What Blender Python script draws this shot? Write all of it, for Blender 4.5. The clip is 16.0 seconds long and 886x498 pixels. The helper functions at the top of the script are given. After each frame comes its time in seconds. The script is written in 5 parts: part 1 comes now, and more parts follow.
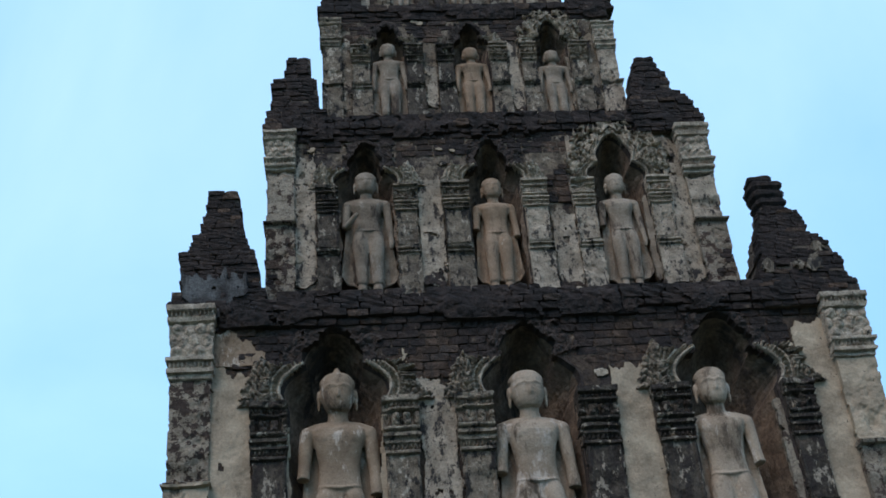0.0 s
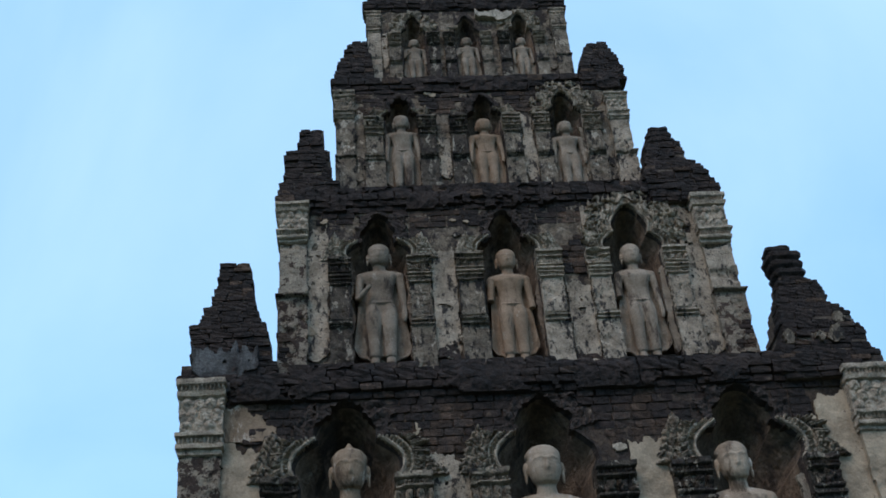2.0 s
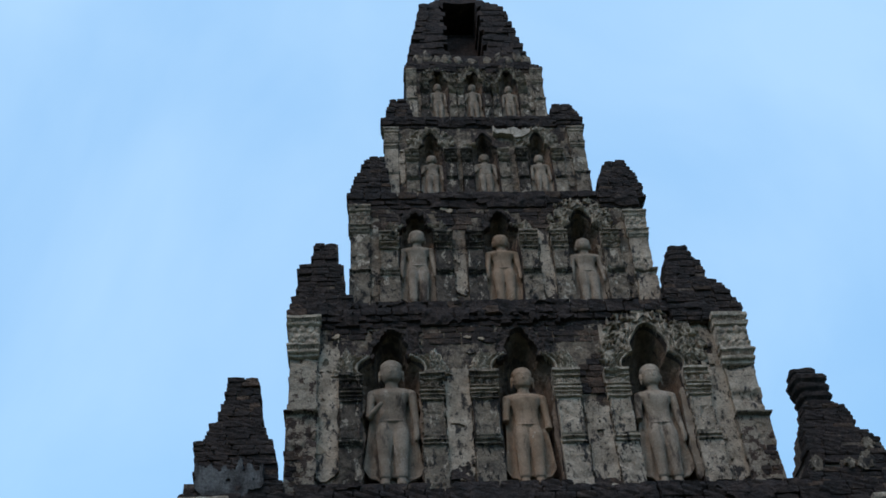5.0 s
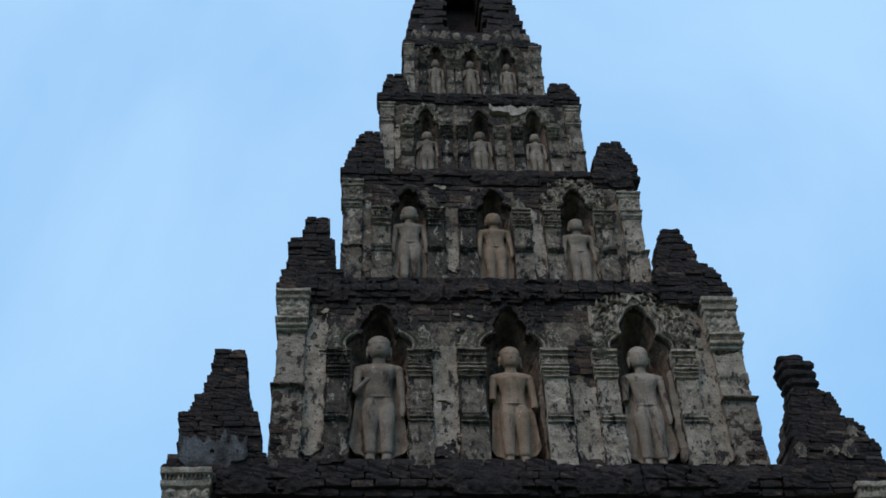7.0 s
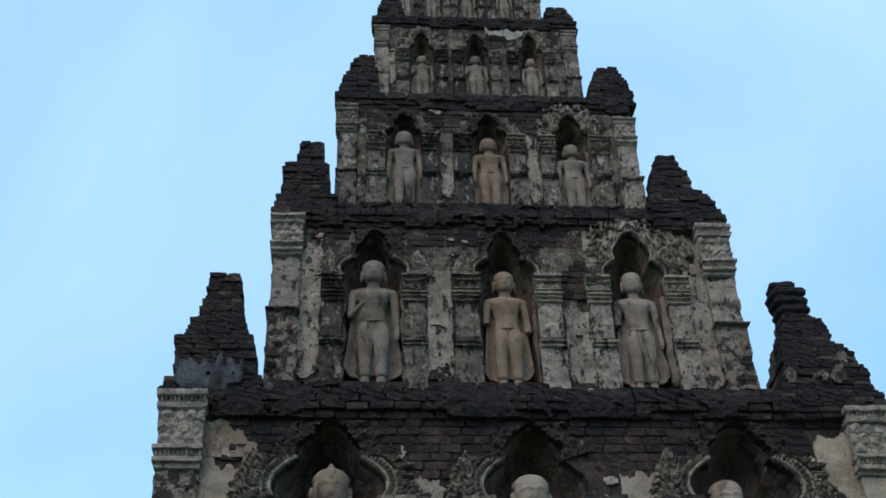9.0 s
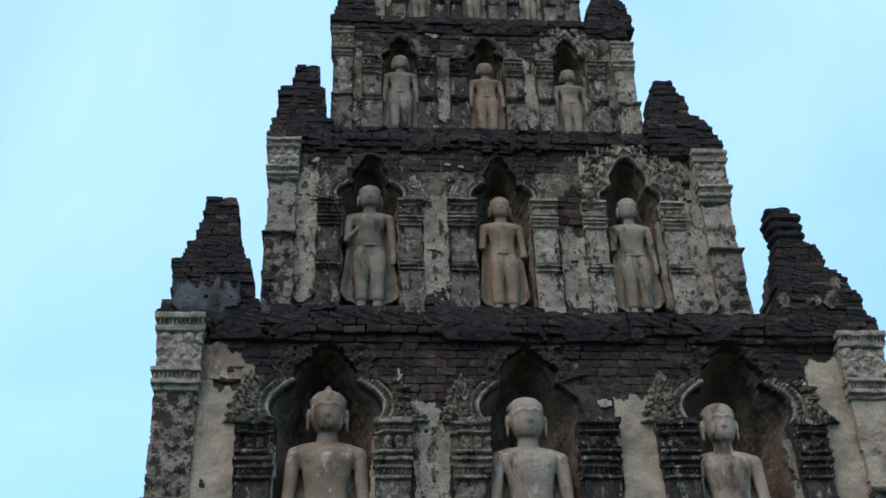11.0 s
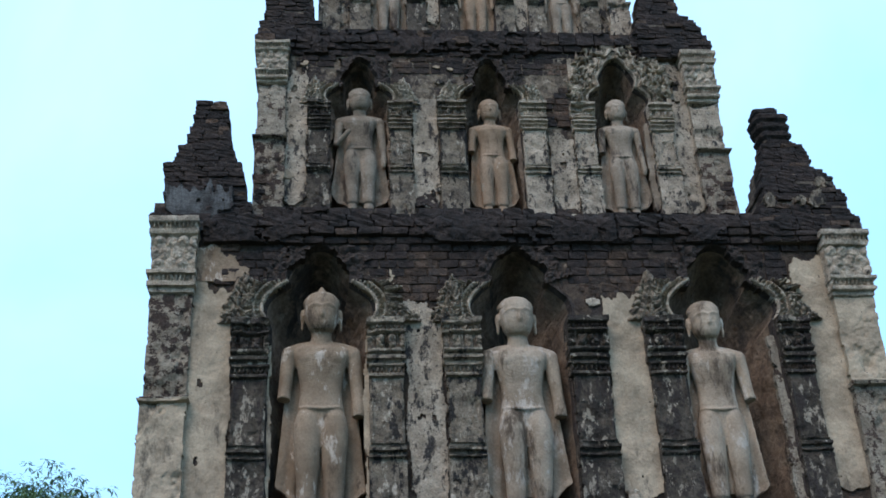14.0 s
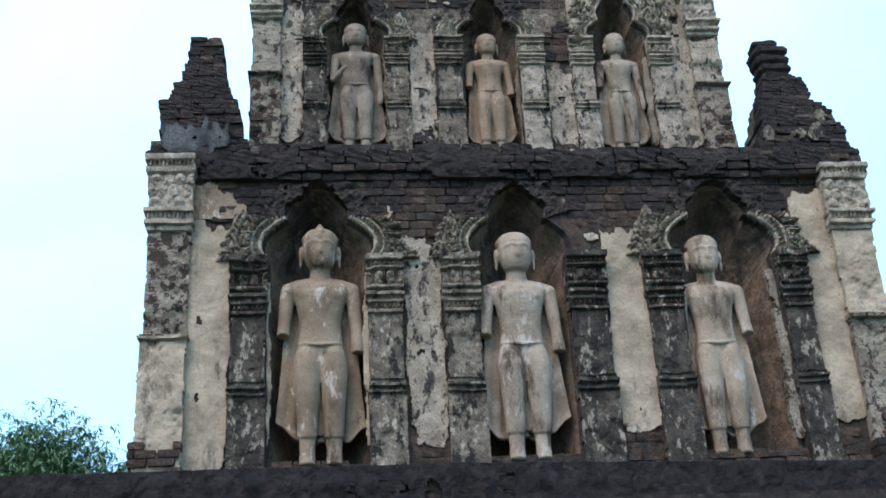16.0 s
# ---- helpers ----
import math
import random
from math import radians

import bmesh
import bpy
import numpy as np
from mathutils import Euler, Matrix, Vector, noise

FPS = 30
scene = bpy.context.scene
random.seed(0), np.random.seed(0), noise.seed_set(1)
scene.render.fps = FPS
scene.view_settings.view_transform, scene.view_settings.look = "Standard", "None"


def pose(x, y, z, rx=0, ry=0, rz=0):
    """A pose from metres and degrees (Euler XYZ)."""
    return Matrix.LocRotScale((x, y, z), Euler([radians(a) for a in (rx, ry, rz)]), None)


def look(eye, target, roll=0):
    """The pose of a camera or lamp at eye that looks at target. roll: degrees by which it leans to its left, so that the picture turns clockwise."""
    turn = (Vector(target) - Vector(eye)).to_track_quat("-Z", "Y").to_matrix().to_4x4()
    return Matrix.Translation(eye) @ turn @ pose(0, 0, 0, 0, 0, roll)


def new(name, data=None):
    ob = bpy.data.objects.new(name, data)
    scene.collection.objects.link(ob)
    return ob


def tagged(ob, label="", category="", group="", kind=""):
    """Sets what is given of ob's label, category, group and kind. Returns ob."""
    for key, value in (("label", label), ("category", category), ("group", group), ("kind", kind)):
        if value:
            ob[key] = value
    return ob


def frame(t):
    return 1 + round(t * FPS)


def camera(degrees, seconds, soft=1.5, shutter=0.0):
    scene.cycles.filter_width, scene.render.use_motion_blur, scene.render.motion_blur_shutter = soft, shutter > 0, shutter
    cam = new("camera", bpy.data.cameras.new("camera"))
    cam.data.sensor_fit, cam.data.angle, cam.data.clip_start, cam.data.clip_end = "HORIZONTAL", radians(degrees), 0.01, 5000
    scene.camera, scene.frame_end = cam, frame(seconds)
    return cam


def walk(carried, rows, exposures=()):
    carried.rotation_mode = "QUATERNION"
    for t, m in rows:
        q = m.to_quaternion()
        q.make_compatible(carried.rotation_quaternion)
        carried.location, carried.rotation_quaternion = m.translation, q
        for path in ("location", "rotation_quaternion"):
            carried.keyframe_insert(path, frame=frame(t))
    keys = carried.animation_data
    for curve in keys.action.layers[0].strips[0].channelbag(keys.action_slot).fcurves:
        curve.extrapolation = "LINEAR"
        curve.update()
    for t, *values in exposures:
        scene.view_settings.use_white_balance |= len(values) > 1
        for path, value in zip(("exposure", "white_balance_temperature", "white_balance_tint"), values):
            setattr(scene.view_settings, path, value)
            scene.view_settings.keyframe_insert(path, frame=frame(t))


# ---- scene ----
EXPOSURES = [(0.0, 0.04, 6500, 25), (2.0, -0.09, 6500, 25), (3.0, -0.17, 6500, 25), (4.0, -0.23, 6500, 25), (6.5, -0.33, 6500, 25), (8.0, -0.24, 6500, 25), (10.0, 0.02, 6500, 25), (12.5, 0.21, 6500, 25), (14.5, 0.59, 6500, 25), (16.0, 0.94, 6500, 25)]
SKY_STRENGTH, SUN_STRENGTH = 1.28, 1.8
SKY_THIN, SKY_CLOUD = (0.262, 0.570, 0.850, 1), (0.378, 0.688, 0.90, 1)
SKY_LOW = (0.82, 0.95, 0.985, 1)
TREE_X, TREE_TOP = -7.8, 8.36
cam = camera(41.80, 16.0, soft=1.65)
# seconds, eye x y z, then pitch, yaw and roll in degrees
PATH = [
    (0.0, -2.043, -15.773, 1.440, 31.70, -5.75, -5.03),
    (0.5, -2.029, -15.739, 1.460, 32.55, -5.63, -5.06),
    (1.0, -2.022, -15.701, 1.483, 33.45, -5.54, -5.14),
    (1.5, -2.020, -15.660, 1.508, 34.33, -5.35, -5.13),
    (2.0, -2.021, -15.616, 1.535, 35.31, -5.27, -5.01),
    (2.5, -2.024, -15.567, 1.562, 36.33, -5.22, -5.01),
    (3.0, -2.027, -15.513, 1.588, 37.47, -5.19, -4.90),
    (3.5, -2.028, -15.455, 1.613, 38.54, -5.09, -4.79),
    (4.0, -2.026, -15.391, 1.636, 39.73, -5.03, -4.68),
    (4.5, -2.009, -15.344, 1.662, 40.70, -4.92, -4.40),
    (5.0, -1.969, -15.316, 1.687, 41.32, -4.78, -3.89),
    (5.5, -1.922, -15.303, 1.707, 41.57, -4.64, -3.31),
    (6.0, -1.883, -15.299, 1.720, 41.43, -4.55, -2.80),
    (6.5, -1.870, -15.298, 1.722, 40.86, -4.58, -2.52),
    (7.0, -1.878, -15.296, 1.717, 40.15, -4.83, -2.33),
    (7.5, -1.883, -15.295, 1.711, 39.39, -4.84, -2.19),
    (8.0, -1.886, -15.295, 1.706, 38.47, -4.90, -2.19),
    (8.5, -1.888, -15.295, 1.700, 37.50, -5.01, -2.18),
    (9.0, -1.892, -15.295, 1.694, 36.51, -5.05, -2.15),
    (9.5, -1.897, -15.295, 1.688, 35.54, -5.03, -2.10),
    (10.0, -1.905, -15.294, 1.682, 34.58, -5.11, -2.09),
    (10.5, -1.911, -15.296, 1.674, 33.68, -5.15, -2.06),
    (11.0, -1.918, -15.302, 1.663, 32.88, -5.23, -2.05),
    (11.5, -1.926, -15.313, 1.649, 32.14, -5.31, -2.07),
    (12.0, -1.934, -15.328, 1.632, 31.41, -5.41, -2.14),
    (12.5, -1.942, -15.347, 1.614, 30.63, -5.49, -2.26),
    (13.0, -1.952, -15.380, 1.591, 29.78, -5.61, -2.43),
    (13.5, -1.959, -15.400, 1.573, 29.00, -5.70, -2.55),
    (14.0, -1.964, -15.409, 1.559, 28.17, -5.72, -2.73),
    (14.5, -1.966, -15.410, 1.549, 27.42, -5.73, -2.85),
    (15.0, -1.964, -15.404, 1.543, 26.63, -5.69, -3.00),
    (15.5, -1.961, -15.394, 1.540, 25.93, -5.69, -3.11),
    (16.0, -1.954, -15.383, 1.540, 25.14, -5.61, -3.11),
]


def eye_pose(x, y, z, pitch, yaw, roll):
    p, a = radians(pitch), radians(yaw)
    way = Vector((-math.sin(a) * math.cos(p), math.cos(a) * math.cos(p), math.sin(p)))
    return look((x, y, z), Vector((x, y, z)) + way, roll)


walk(cam, [(r[0], eye_pose(*r[1:])) for r in PATH], EXPOSURES)

# ---- world, sun and sky ----
world = bpy.data.worlds.new("overcast_sky")
scene.world = world
world.use_nodes = True
wn, wl = world.node_tree.nodes, world.node_tree.links
wn.clear()
w_out = wn.new("ShaderNodeOutputWorld")
w_bg = wn.new("ShaderNodeBackground")
w_sky = wn.new("ShaderNodeTexSky")
w_sky.sky_type = "NISHITA"
w_sky.sun_disc = False
w_sky.sun_elevation, w_sky.sun_rotation = radians(48), radians(150)
w_sky.air_density, w_sky.dust_density = 1.0, 2.0
w_co = wn.new("ShaderNodeTexCoord")
w_noise = wn.new("ShaderNodeTexNoise")
w_noise.inputs["Scale"].default_value = 2.3
w_noise.inputs["Detail"].default_value = 6
w_noise.inputs["Roughness"].default_value = 0.5
w_noise.inputs["Distortion"].default_value = 0.6
w_ramp = wn.new("ShaderNodeValToRGB")
w_ramp.color_ramp.elements[0].position, w_ramp.color_ramp.elements[0].color = 0.36, SKY_THIN
w_ramp.color_ramp.elements[1].position, w_ramp.color_ramp.elements[1].color = 0.66, SKY_CLOUD
w_mix = wn.new("ShaderNodeMixRGB")
w_mix.inputs[0].default_value = 0.985
wl.new(w_co.outputs["Generated"], w_noise.inputs["Vector"])
wl.new(w_noise.outputs["Fac"], w_ramp.inputs[0])
wl.new(w_sky.outputs[0], w_mix.inputs[1])
wl.new(w_ramp.outputs[0], w_mix.inputs[2])
w_sep = wn.new("ShaderNodeSeparateXYZ")
w_low = wn.new("ShaderNodeMapRange")
w_low.inputs["From Min"].default_value, w_low.inputs["From Max"].default_value = 0.66, 0.30
w_low.interpolation_type = "SMOOTHSTEP"
w_hue = wn.new("ShaderNodeMixRGB")
w_hue.blend_type = "MULTIPLY"
w_hue.inputs[2].default_value = SKY_LOW
wl.new(w_co.outputs["Generated"], w_sep.inputs[0])
wl.new(w_sep.outputs["Z"], w_low.inputs["Value"])
wl.new(w_low.outputs[0], w_hue.inputs[0])
wl.new(w_mix.outputs[0], w_hue.inputs[1])
wl.new(w_hue.outputs[0], w_bg.inputs[0])
w_bg.inputs[1].default_value = SKY_STRENGTH
wl.new(w_bg.outputs[0], w_out.inputs[0])

sun_data = bpy.data.lights.new("sun", "SUN")
sun_data.energy, sun_data.angle, sun_data.color = SUN_STRENGTH, radians(40), (1.0, 0.835, 0.65)
sun = new("sun", sun_data)
sun.matrix_world = look((-12, -20, 30), (0, 0, 6))


# ---- materials ----
def surface(name, c0, c1, scale=5.0, stain=None, patch=None, rough=0.9, bump=0.35, grain=38.0, vary=0.0, streak=0.3, detail=9, speckle=0.38, drip=1.0):
    """c0, c1: two tones; stain: (colour, from, to, scale) of a vertical streaky crust; patch: (colour, from, to, scale) of worn spots."""
    m = bpy.data.materials.new(name)
    m.use_nodes = True
    n, l = m.node_tree.nodes, m.node_tree.links
    bsdf = n["Principled BSDF"]
    bsdf.inputs["Roughness"].default_value = rough
    bsdf.inputs["Specular IOR Level"].default_value = 0.25
    geo = n.new("ShaderNodeNewGeometry")

    def tone(sc, stretch=1.0, shift=0.0, rg=0.62):
        mp = n.new("ShaderNodeMapping")
        mp.inputs["Scale"].default_value = (1, 1, stretch)
        mp.inputs["Location"].default_value = (shift, shift * 0.7, shift * 1.3)
        l.new(geo.outputs["Position"], mp.inputs["Vector"])
        t = n.new("ShaderNodeTexNoise")
        t.inputs["Scale"].default_value = sc
        t.inputs["Detail"].default_value = detail
        t.inputs["Roughness"].default_value = rg
        l.new(mp.outputs[0], t.inputs["Vector"])
        return t.outputs["Fac"]

    def step(fac, a, b):
        r = n.new("ShaderNodeMapRange")
        r.interpolation_type = "SMOOTHSTEP"
        r.inputs["From Min"].default_value, r.inputs["From Max"].default_value = a, b
        l.new(fac, r.inputs["Value"])
        return r.outputs[0]

    def mix(fac, a, b):
        x = n.new("ShaderNodeMixRGB")
        l.new(fac, x.inputs[0])
        for s, v in ((x.inputs[1], a), (x.inputs[2], b)):
            if isinstance(v, tuple):
                s.default_value = (*v, 1)
            else:
                l.new(v, s)
        return x.outputs[0]

    base_n = tone(scale)
    col = mix(step(base_n, 0.33, 0.68), c0, c1)
    heights = [base_n]
    if patch:
        pf = tone(patch[3], drip, 7.3, 0.7)
        col = mix(step(pf, patch[1], patch[2]), col, patch[0])
        heights.append(pf)
    if stain:
        sf = tone(stain[3], streak, 3.1, 0.72)
        col = mix(step(sf, stain[1], stain[2]), col, stain[0])
        heights.append(sf)
    if vary:
        info = n.new("ShaderNodeObjectInfo")
        hs = n.new("ShaderNodeHueSaturation")
        r = n.new("ShaderNodeMapRange")
        r.inputs["To Min"].default_value, r.inputs["To Max"].default_value = 1 - vary, 1 + vary
        l.new(info.outputs["Random"], r.inputs["Value"])
        l.new(r.outputs[0], hs.inputs["Value"])
        l.new(col, hs.inputs["Color"])
        col = hs.outputs[0]
    fine = tone(grain, 1.0, 1.7, 0.7)
    speck = n.new("ShaderNodeMapRange")
    speck.inputs["From Min"].default_value, speck.inputs["From Max"].default_value = 0.32, 0.68
    speck.inputs["To Min"].default_value, speck.inputs["To Max"].default_value = 1 - speckle, 1 + speckle
    l.new(fine, speck.inputs["Value"])
    mul = n.new("ShaderNodeMixRGB")
    mul.blend_type = "MULTIPLY"
    mul.inputs[0].default_value = 1.0
    l.new(col, mul.inputs[1])
    l.new(speck.outputs[0], mul.inputs[2])
    l.new(mul.outputs[0], bsdf.inputs["Base Color"])
    add = n.new("ShaderNodeMath")
    add.operation = "MULTIPLY_ADD"
    add.inputs[1].default_value = 1.6
    l.new(heights[-1], add.inputs[0])
    l.new(fine, add.inputs[2])
    b = n.new("ShaderNodeBump")
    b.inputs["Strength"].default_value = bump
    b.inputs["Distance"].default_value = 0.05
    l.new(add.outputs[0], b.inputs["Height"])
    l.new(b.outputs[0], bsdf.inputs["Normal"])
    return m


CRUST = (0.041, 0.034, 0.030)
M_WALL = surface("eroded_brick_wall", (0.040, 0.031, 0.025), (0.095, 0.070, 0.051), 7.0, stain=(CRUST, 0.46, 0.58, 2.2), patch=((0.19, 0.165, 0.13), 0.60, 0.65, 5.0), bump=1.0, grain=22)
M_MOTTLE = surface("mottled_stucco_wall", (0.077, 0.0636, 0.049), (0.226, 0.187, 0.138), 9.0, stain=(CRUST, 0.485, 0.56, 3.4), patch=((0.32, 0.28, 0.22), 0.575, 0.64, 9.0), bump=1.0, grain=26, streak=0.6)
M_BRICK = surface("old_brick", (0.0476, 0.0334, 0.0251), (0.114, 0.0778, 0.0569), 9.0, stain=(CRUST, 0.465, 0.60, 2.4), patch=((0.21, 0.175, 0.135), 0.63, 0.68, 6.0), bump=1.0, vary=0.32, streak=0.8)
M_DARK = surface("black_crusted_brick", (0.0215, 0.0173, 0.0162), (0.0459, 0.035, 0.0306), 8.0, stain=((0.0200, 0.0178, 0.0172), 0.47, 0.58, 2.4), patch=((0.115, 0.090, 0.068), 0.61, 0.69, 6.0), bump=1.0, vary=0.12, streak=0.7, grain=17)
M_PLASTER = surface("weathered_lime_plaster", (0.205, 0.175, 0.133), (0.399, 0.345, 0.268), 4.5, stain=((0.034, 0.032, 0.030), 0.525, 0.60, 8.0), patch=((0.070, 0.062, 0.053), 0.57, 0.63, 17.0), bump=0.7, streak=0.5, speckle=0.27)
M_CREAM = surface("cream_lime_plaster", (0.207, 0.17, 0.122), (0.36, 0.304, 0.222), 2.4, stain=((0.075, 0.064, 0.050), 0.55, 0.69, 3.0), patch=((0.052, 0.042, 0.034), 0.64, 0.67, 11.0), bump=0.22, streak=0.4, speckle=0.2)
M_BARE = surface("plaster_worn_to_brick", (0.18, 0.155, 0.12), (0.3, 0.265, 0.205), 3.5, stain=((0.035, 0.032, 0.030), 0.58, 0.68, 4.0), patch=((0.062, 0.044, 0.035), 0.53, 0.575, 7.5), bump=0.8, streak=1.5)
M_PEELED = surface("plaster_peeled_to_brick", (0.20, 0.172, 0.132), (0.33, 0.288, 0.222), 3.5, stain=((0.040, 0.034, 0.030), 0.57, 0.66, 9.0), patch=((0.058, 0.042, 0.034), 0.485, 0.525, 8.0), bump=0.9, streak=1.6)
M_STUCCO = surface("blackened_stucco", (0.026, 0.0225, 0.019), (0.11, 0.094, 0.073), 5.0, stain=(CRUST, 0.50, 0.58, 6.0), patch=((0.32, 0.285, 0.225), 0.55, 0.60, 11.0), bump=1.0, streak=0.5, drip=0.5)
M_GREY = surface("grey_stained_stucco", (0.11, 0.0931, 0.0714), (0.27, 0.229, 0.171), 6.0, stain=((0.028, 0.026, 0.024), 0.51, 0.585, 6.5), patch=((0.45, 0.405, 0.325), 0.56, 0.625, 7.0), bump=1.0, streak=0.55, drip=0.6)
M_PALE = surface("pale_carved_stucco", (0.22, 0.191, 0.15), (0.476, 0.415, 0.325), 8.0, stain=((0.032, 0.030, 0.028), 0.60, 0.68, 7.0), bump=0.8, streak=0.8)
M_CARVED = surface("dirty_carved_stucco", (0.134, 0.113, 0.0874), (0.339, 0.289, 0.218), 8.0, stain=((0.028, 0.026, 0.024), 0.54, 0.63, 6.0), bump=0.9, streak=0.7)
M_NICHE = surface("brown_niche_plaster", (0.104, 0.0782, 0.0582), (0.213, 0.158, 0.112), 4.0, stain=((0.046, 0.037, 0.031), 0.50, 0.62, 1.8), patch=((0.20, 0.165, 0.125), 0.58, 0.68, 3.5), bump=1.0, grain=20)
M_LIP = surface("broken_brick_edge", (0.0298, 0.0248, 0.0234), (0.0745, 0.058, 0.0486), 9.0, stain=(CRUST, 0.47, 0.6, 4.0), bump=1.0, grain=20)
M_STATUE = surface("pale_statue_stucco", (0.209, 0.164, 0.118), (0.338, 0.282, 0.214), 2.6, stain=((0.080, 0.060, 0.043), 0.51, 0.64, 3.2), patch=((0.39, 0.35, 0.295), 0.54, 0.62, 5.0), bump=0.5, vary=0.08, streak=0.35, speckle=0.18, drip=0.55)
M_UMBER = surface("brown_statue_stucco", (0.155, 0.113, 0.0752), (0.247, 0.192, 0.136), 2.6, stain=((0.066, 0.048, 0.034), 0.55, 0.66, 3.2), patch=((0.38, 0.335, 0.275), 0.555, 0.63, 5.0), bump=0.5, streak=0.35, speckle=0.18, drip=0.45)
# pale statue tone, dirtier, and darkened for the weak light in upper niches
M_DIM_DIRTY = surface("dirty_dimmed_statue_stucco", (0.152, 0.123, 0.0912), (0.275, 0.232, 0.179), 3.4, stain=((0.055, 0.043, 0.034), 0.52, 0.64, 3.6), patch=((0.28, 0.245, 0.20), 0.57, 0.67, 4.5), bump=0.6, vary=0.1, streak=0.35, speckle=0.2, drip=0.55)
M_SOOT = surface("sooty_terrace_crust", (0.0102, 0.009, 0.0096), (0.0252, 0.0214, 0.0216), 6.0, stain=((0.042, 0.036, 0.031), 0.57, 0.70, 5.0), bump=0.9, grain=20, streak=0.35)
M_WHITE = surface("white_lime_patch", (0.26, 0.235, 0.19), (0.42, 0.38, 0.31), 5.0, stain=((0.09, 0.08, 0.066), 0.54, 0.66, 6.0), bump=0.5)
M_MORTAR = surface("brown_lime_mortar", (0.060, 0.049, 0.040), (0.135, 0.112, 0.088), 7.0, stain=(CRUST, 0.50, 0.62, 3.0), bump=1.0, grain=24)
M_OCHRE = surface("ochre_statue_stucco", (0.18, 0.126, 0.082), (0.272, 0.201, 0.14), 3.2, stain=((0.072, 0.053, 0.037), 0.54, 0.67, 3.0), patch=((0.30, 0.26, 0.20), 0.60, 0.66, 5.0), bump=0.5, streak=0.3, speckle=0.18)
M_SLATE = surface("bluish_cement_patch", (0.034, 0.0355, 0.0355), (0.112, 0.121, 0.122), 5.0, stain=((0.026, 0.025, 0.025), 0.50, 0.62, 4.0), bump=0.8)
M_LEAF = surface("mango_leaf", (0.0551, 0.129, 0.0641), (0.138, 0.243, 0.113), 2.5, rough=0.5, bump=0.1)
M_BARK = surface("tree_bark", (0.06, 0.05, 0.04), (0.14, 0.11, 0.085), 6.0, bump=0.7)
M_GRASS = surface("dry_grass", (0.05, 0.075, 0.025), (0.13, 0.12, 0.06), 0.8, patch=((0.2, 0.16, 0.11), 0.6, 0.7, 0.5), bump=0.6)


# ---- helpers ----
def lattice(ix, iz, seed):
    h = (ix.astype(np.int64) * 374761393 + iz.astype(np.int64) * 668265263 + seed * 982451653) & 0x7FFFFFFF
    h = ((h ^ (h >> 13)) * 1274126177) & 0x7FFFFFFF
    return ((h ^ (h >> 16)) & 0xFFFF) / 65535.0


def value_noise(x, z, seed=0):
    ix, iz = np.floor(x).astype(np.int64), np.floor(z).astype(np.int64)
    fx, fz = x - ix, z - iz
    fx, fz = fx * fx * (3 - 2 * fx), fz * fz * (3 - 2 * fz)
    a = lattice(ix, iz, seed) * (1 - fx) + lattice(ix + 1, iz, seed) * fx
    b = lattice(ix, iz + 1, seed) * (1 - fx) + lattice(ix + 1, iz + 1, seed) * fx
    return a * (1 - fz) + b * fz


def fbm(x, z, scale, seed=0, octaves=4):
    """Noise from about -1 to 1; scale: lumps to the metre."""
    total, amp, norm = 0, 1.0, 0
    for k in range(octaves):
        total = total + amp * (value_noise(x * scale * 2 ** k + 13.7 * k, z * scale * 2 ** k + 5.1 * k, seed + k) * 2 - 1)
        norm += amp
        amp *= 0.55
    return total / norm * 1.6


def link_mesh(name, verts, faces, material, parent=None, label="", smooth=True):
    me = bpy.data.meshes.new(name)
    me.from_pydata(verts, [], faces)
    me.materials.append(material)
    if smooth:
        me.polygons.foreach_set("use_smooth", [True] * len(me.polygons))
    me.update()
    ob = new(name, me)
    ob.parent = parent
    if label:
        tagged(ob, label)
    return ob


def part(name, bm, material, parent, label="", smooth=False):
    me = bpy.data.meshes.new(name)
    bmesh.ops.recalc_face_normals(bm, faces=bm.faces[:])
    for f in bm.faces:
        f.smooth = smooth
    bm.to_mesh(me)
    bm.free()
    me.materials.append(material)
    ob = new(name, me)
    ob.parent = parent
    if label:
        tagged(ob, label)
    return ob


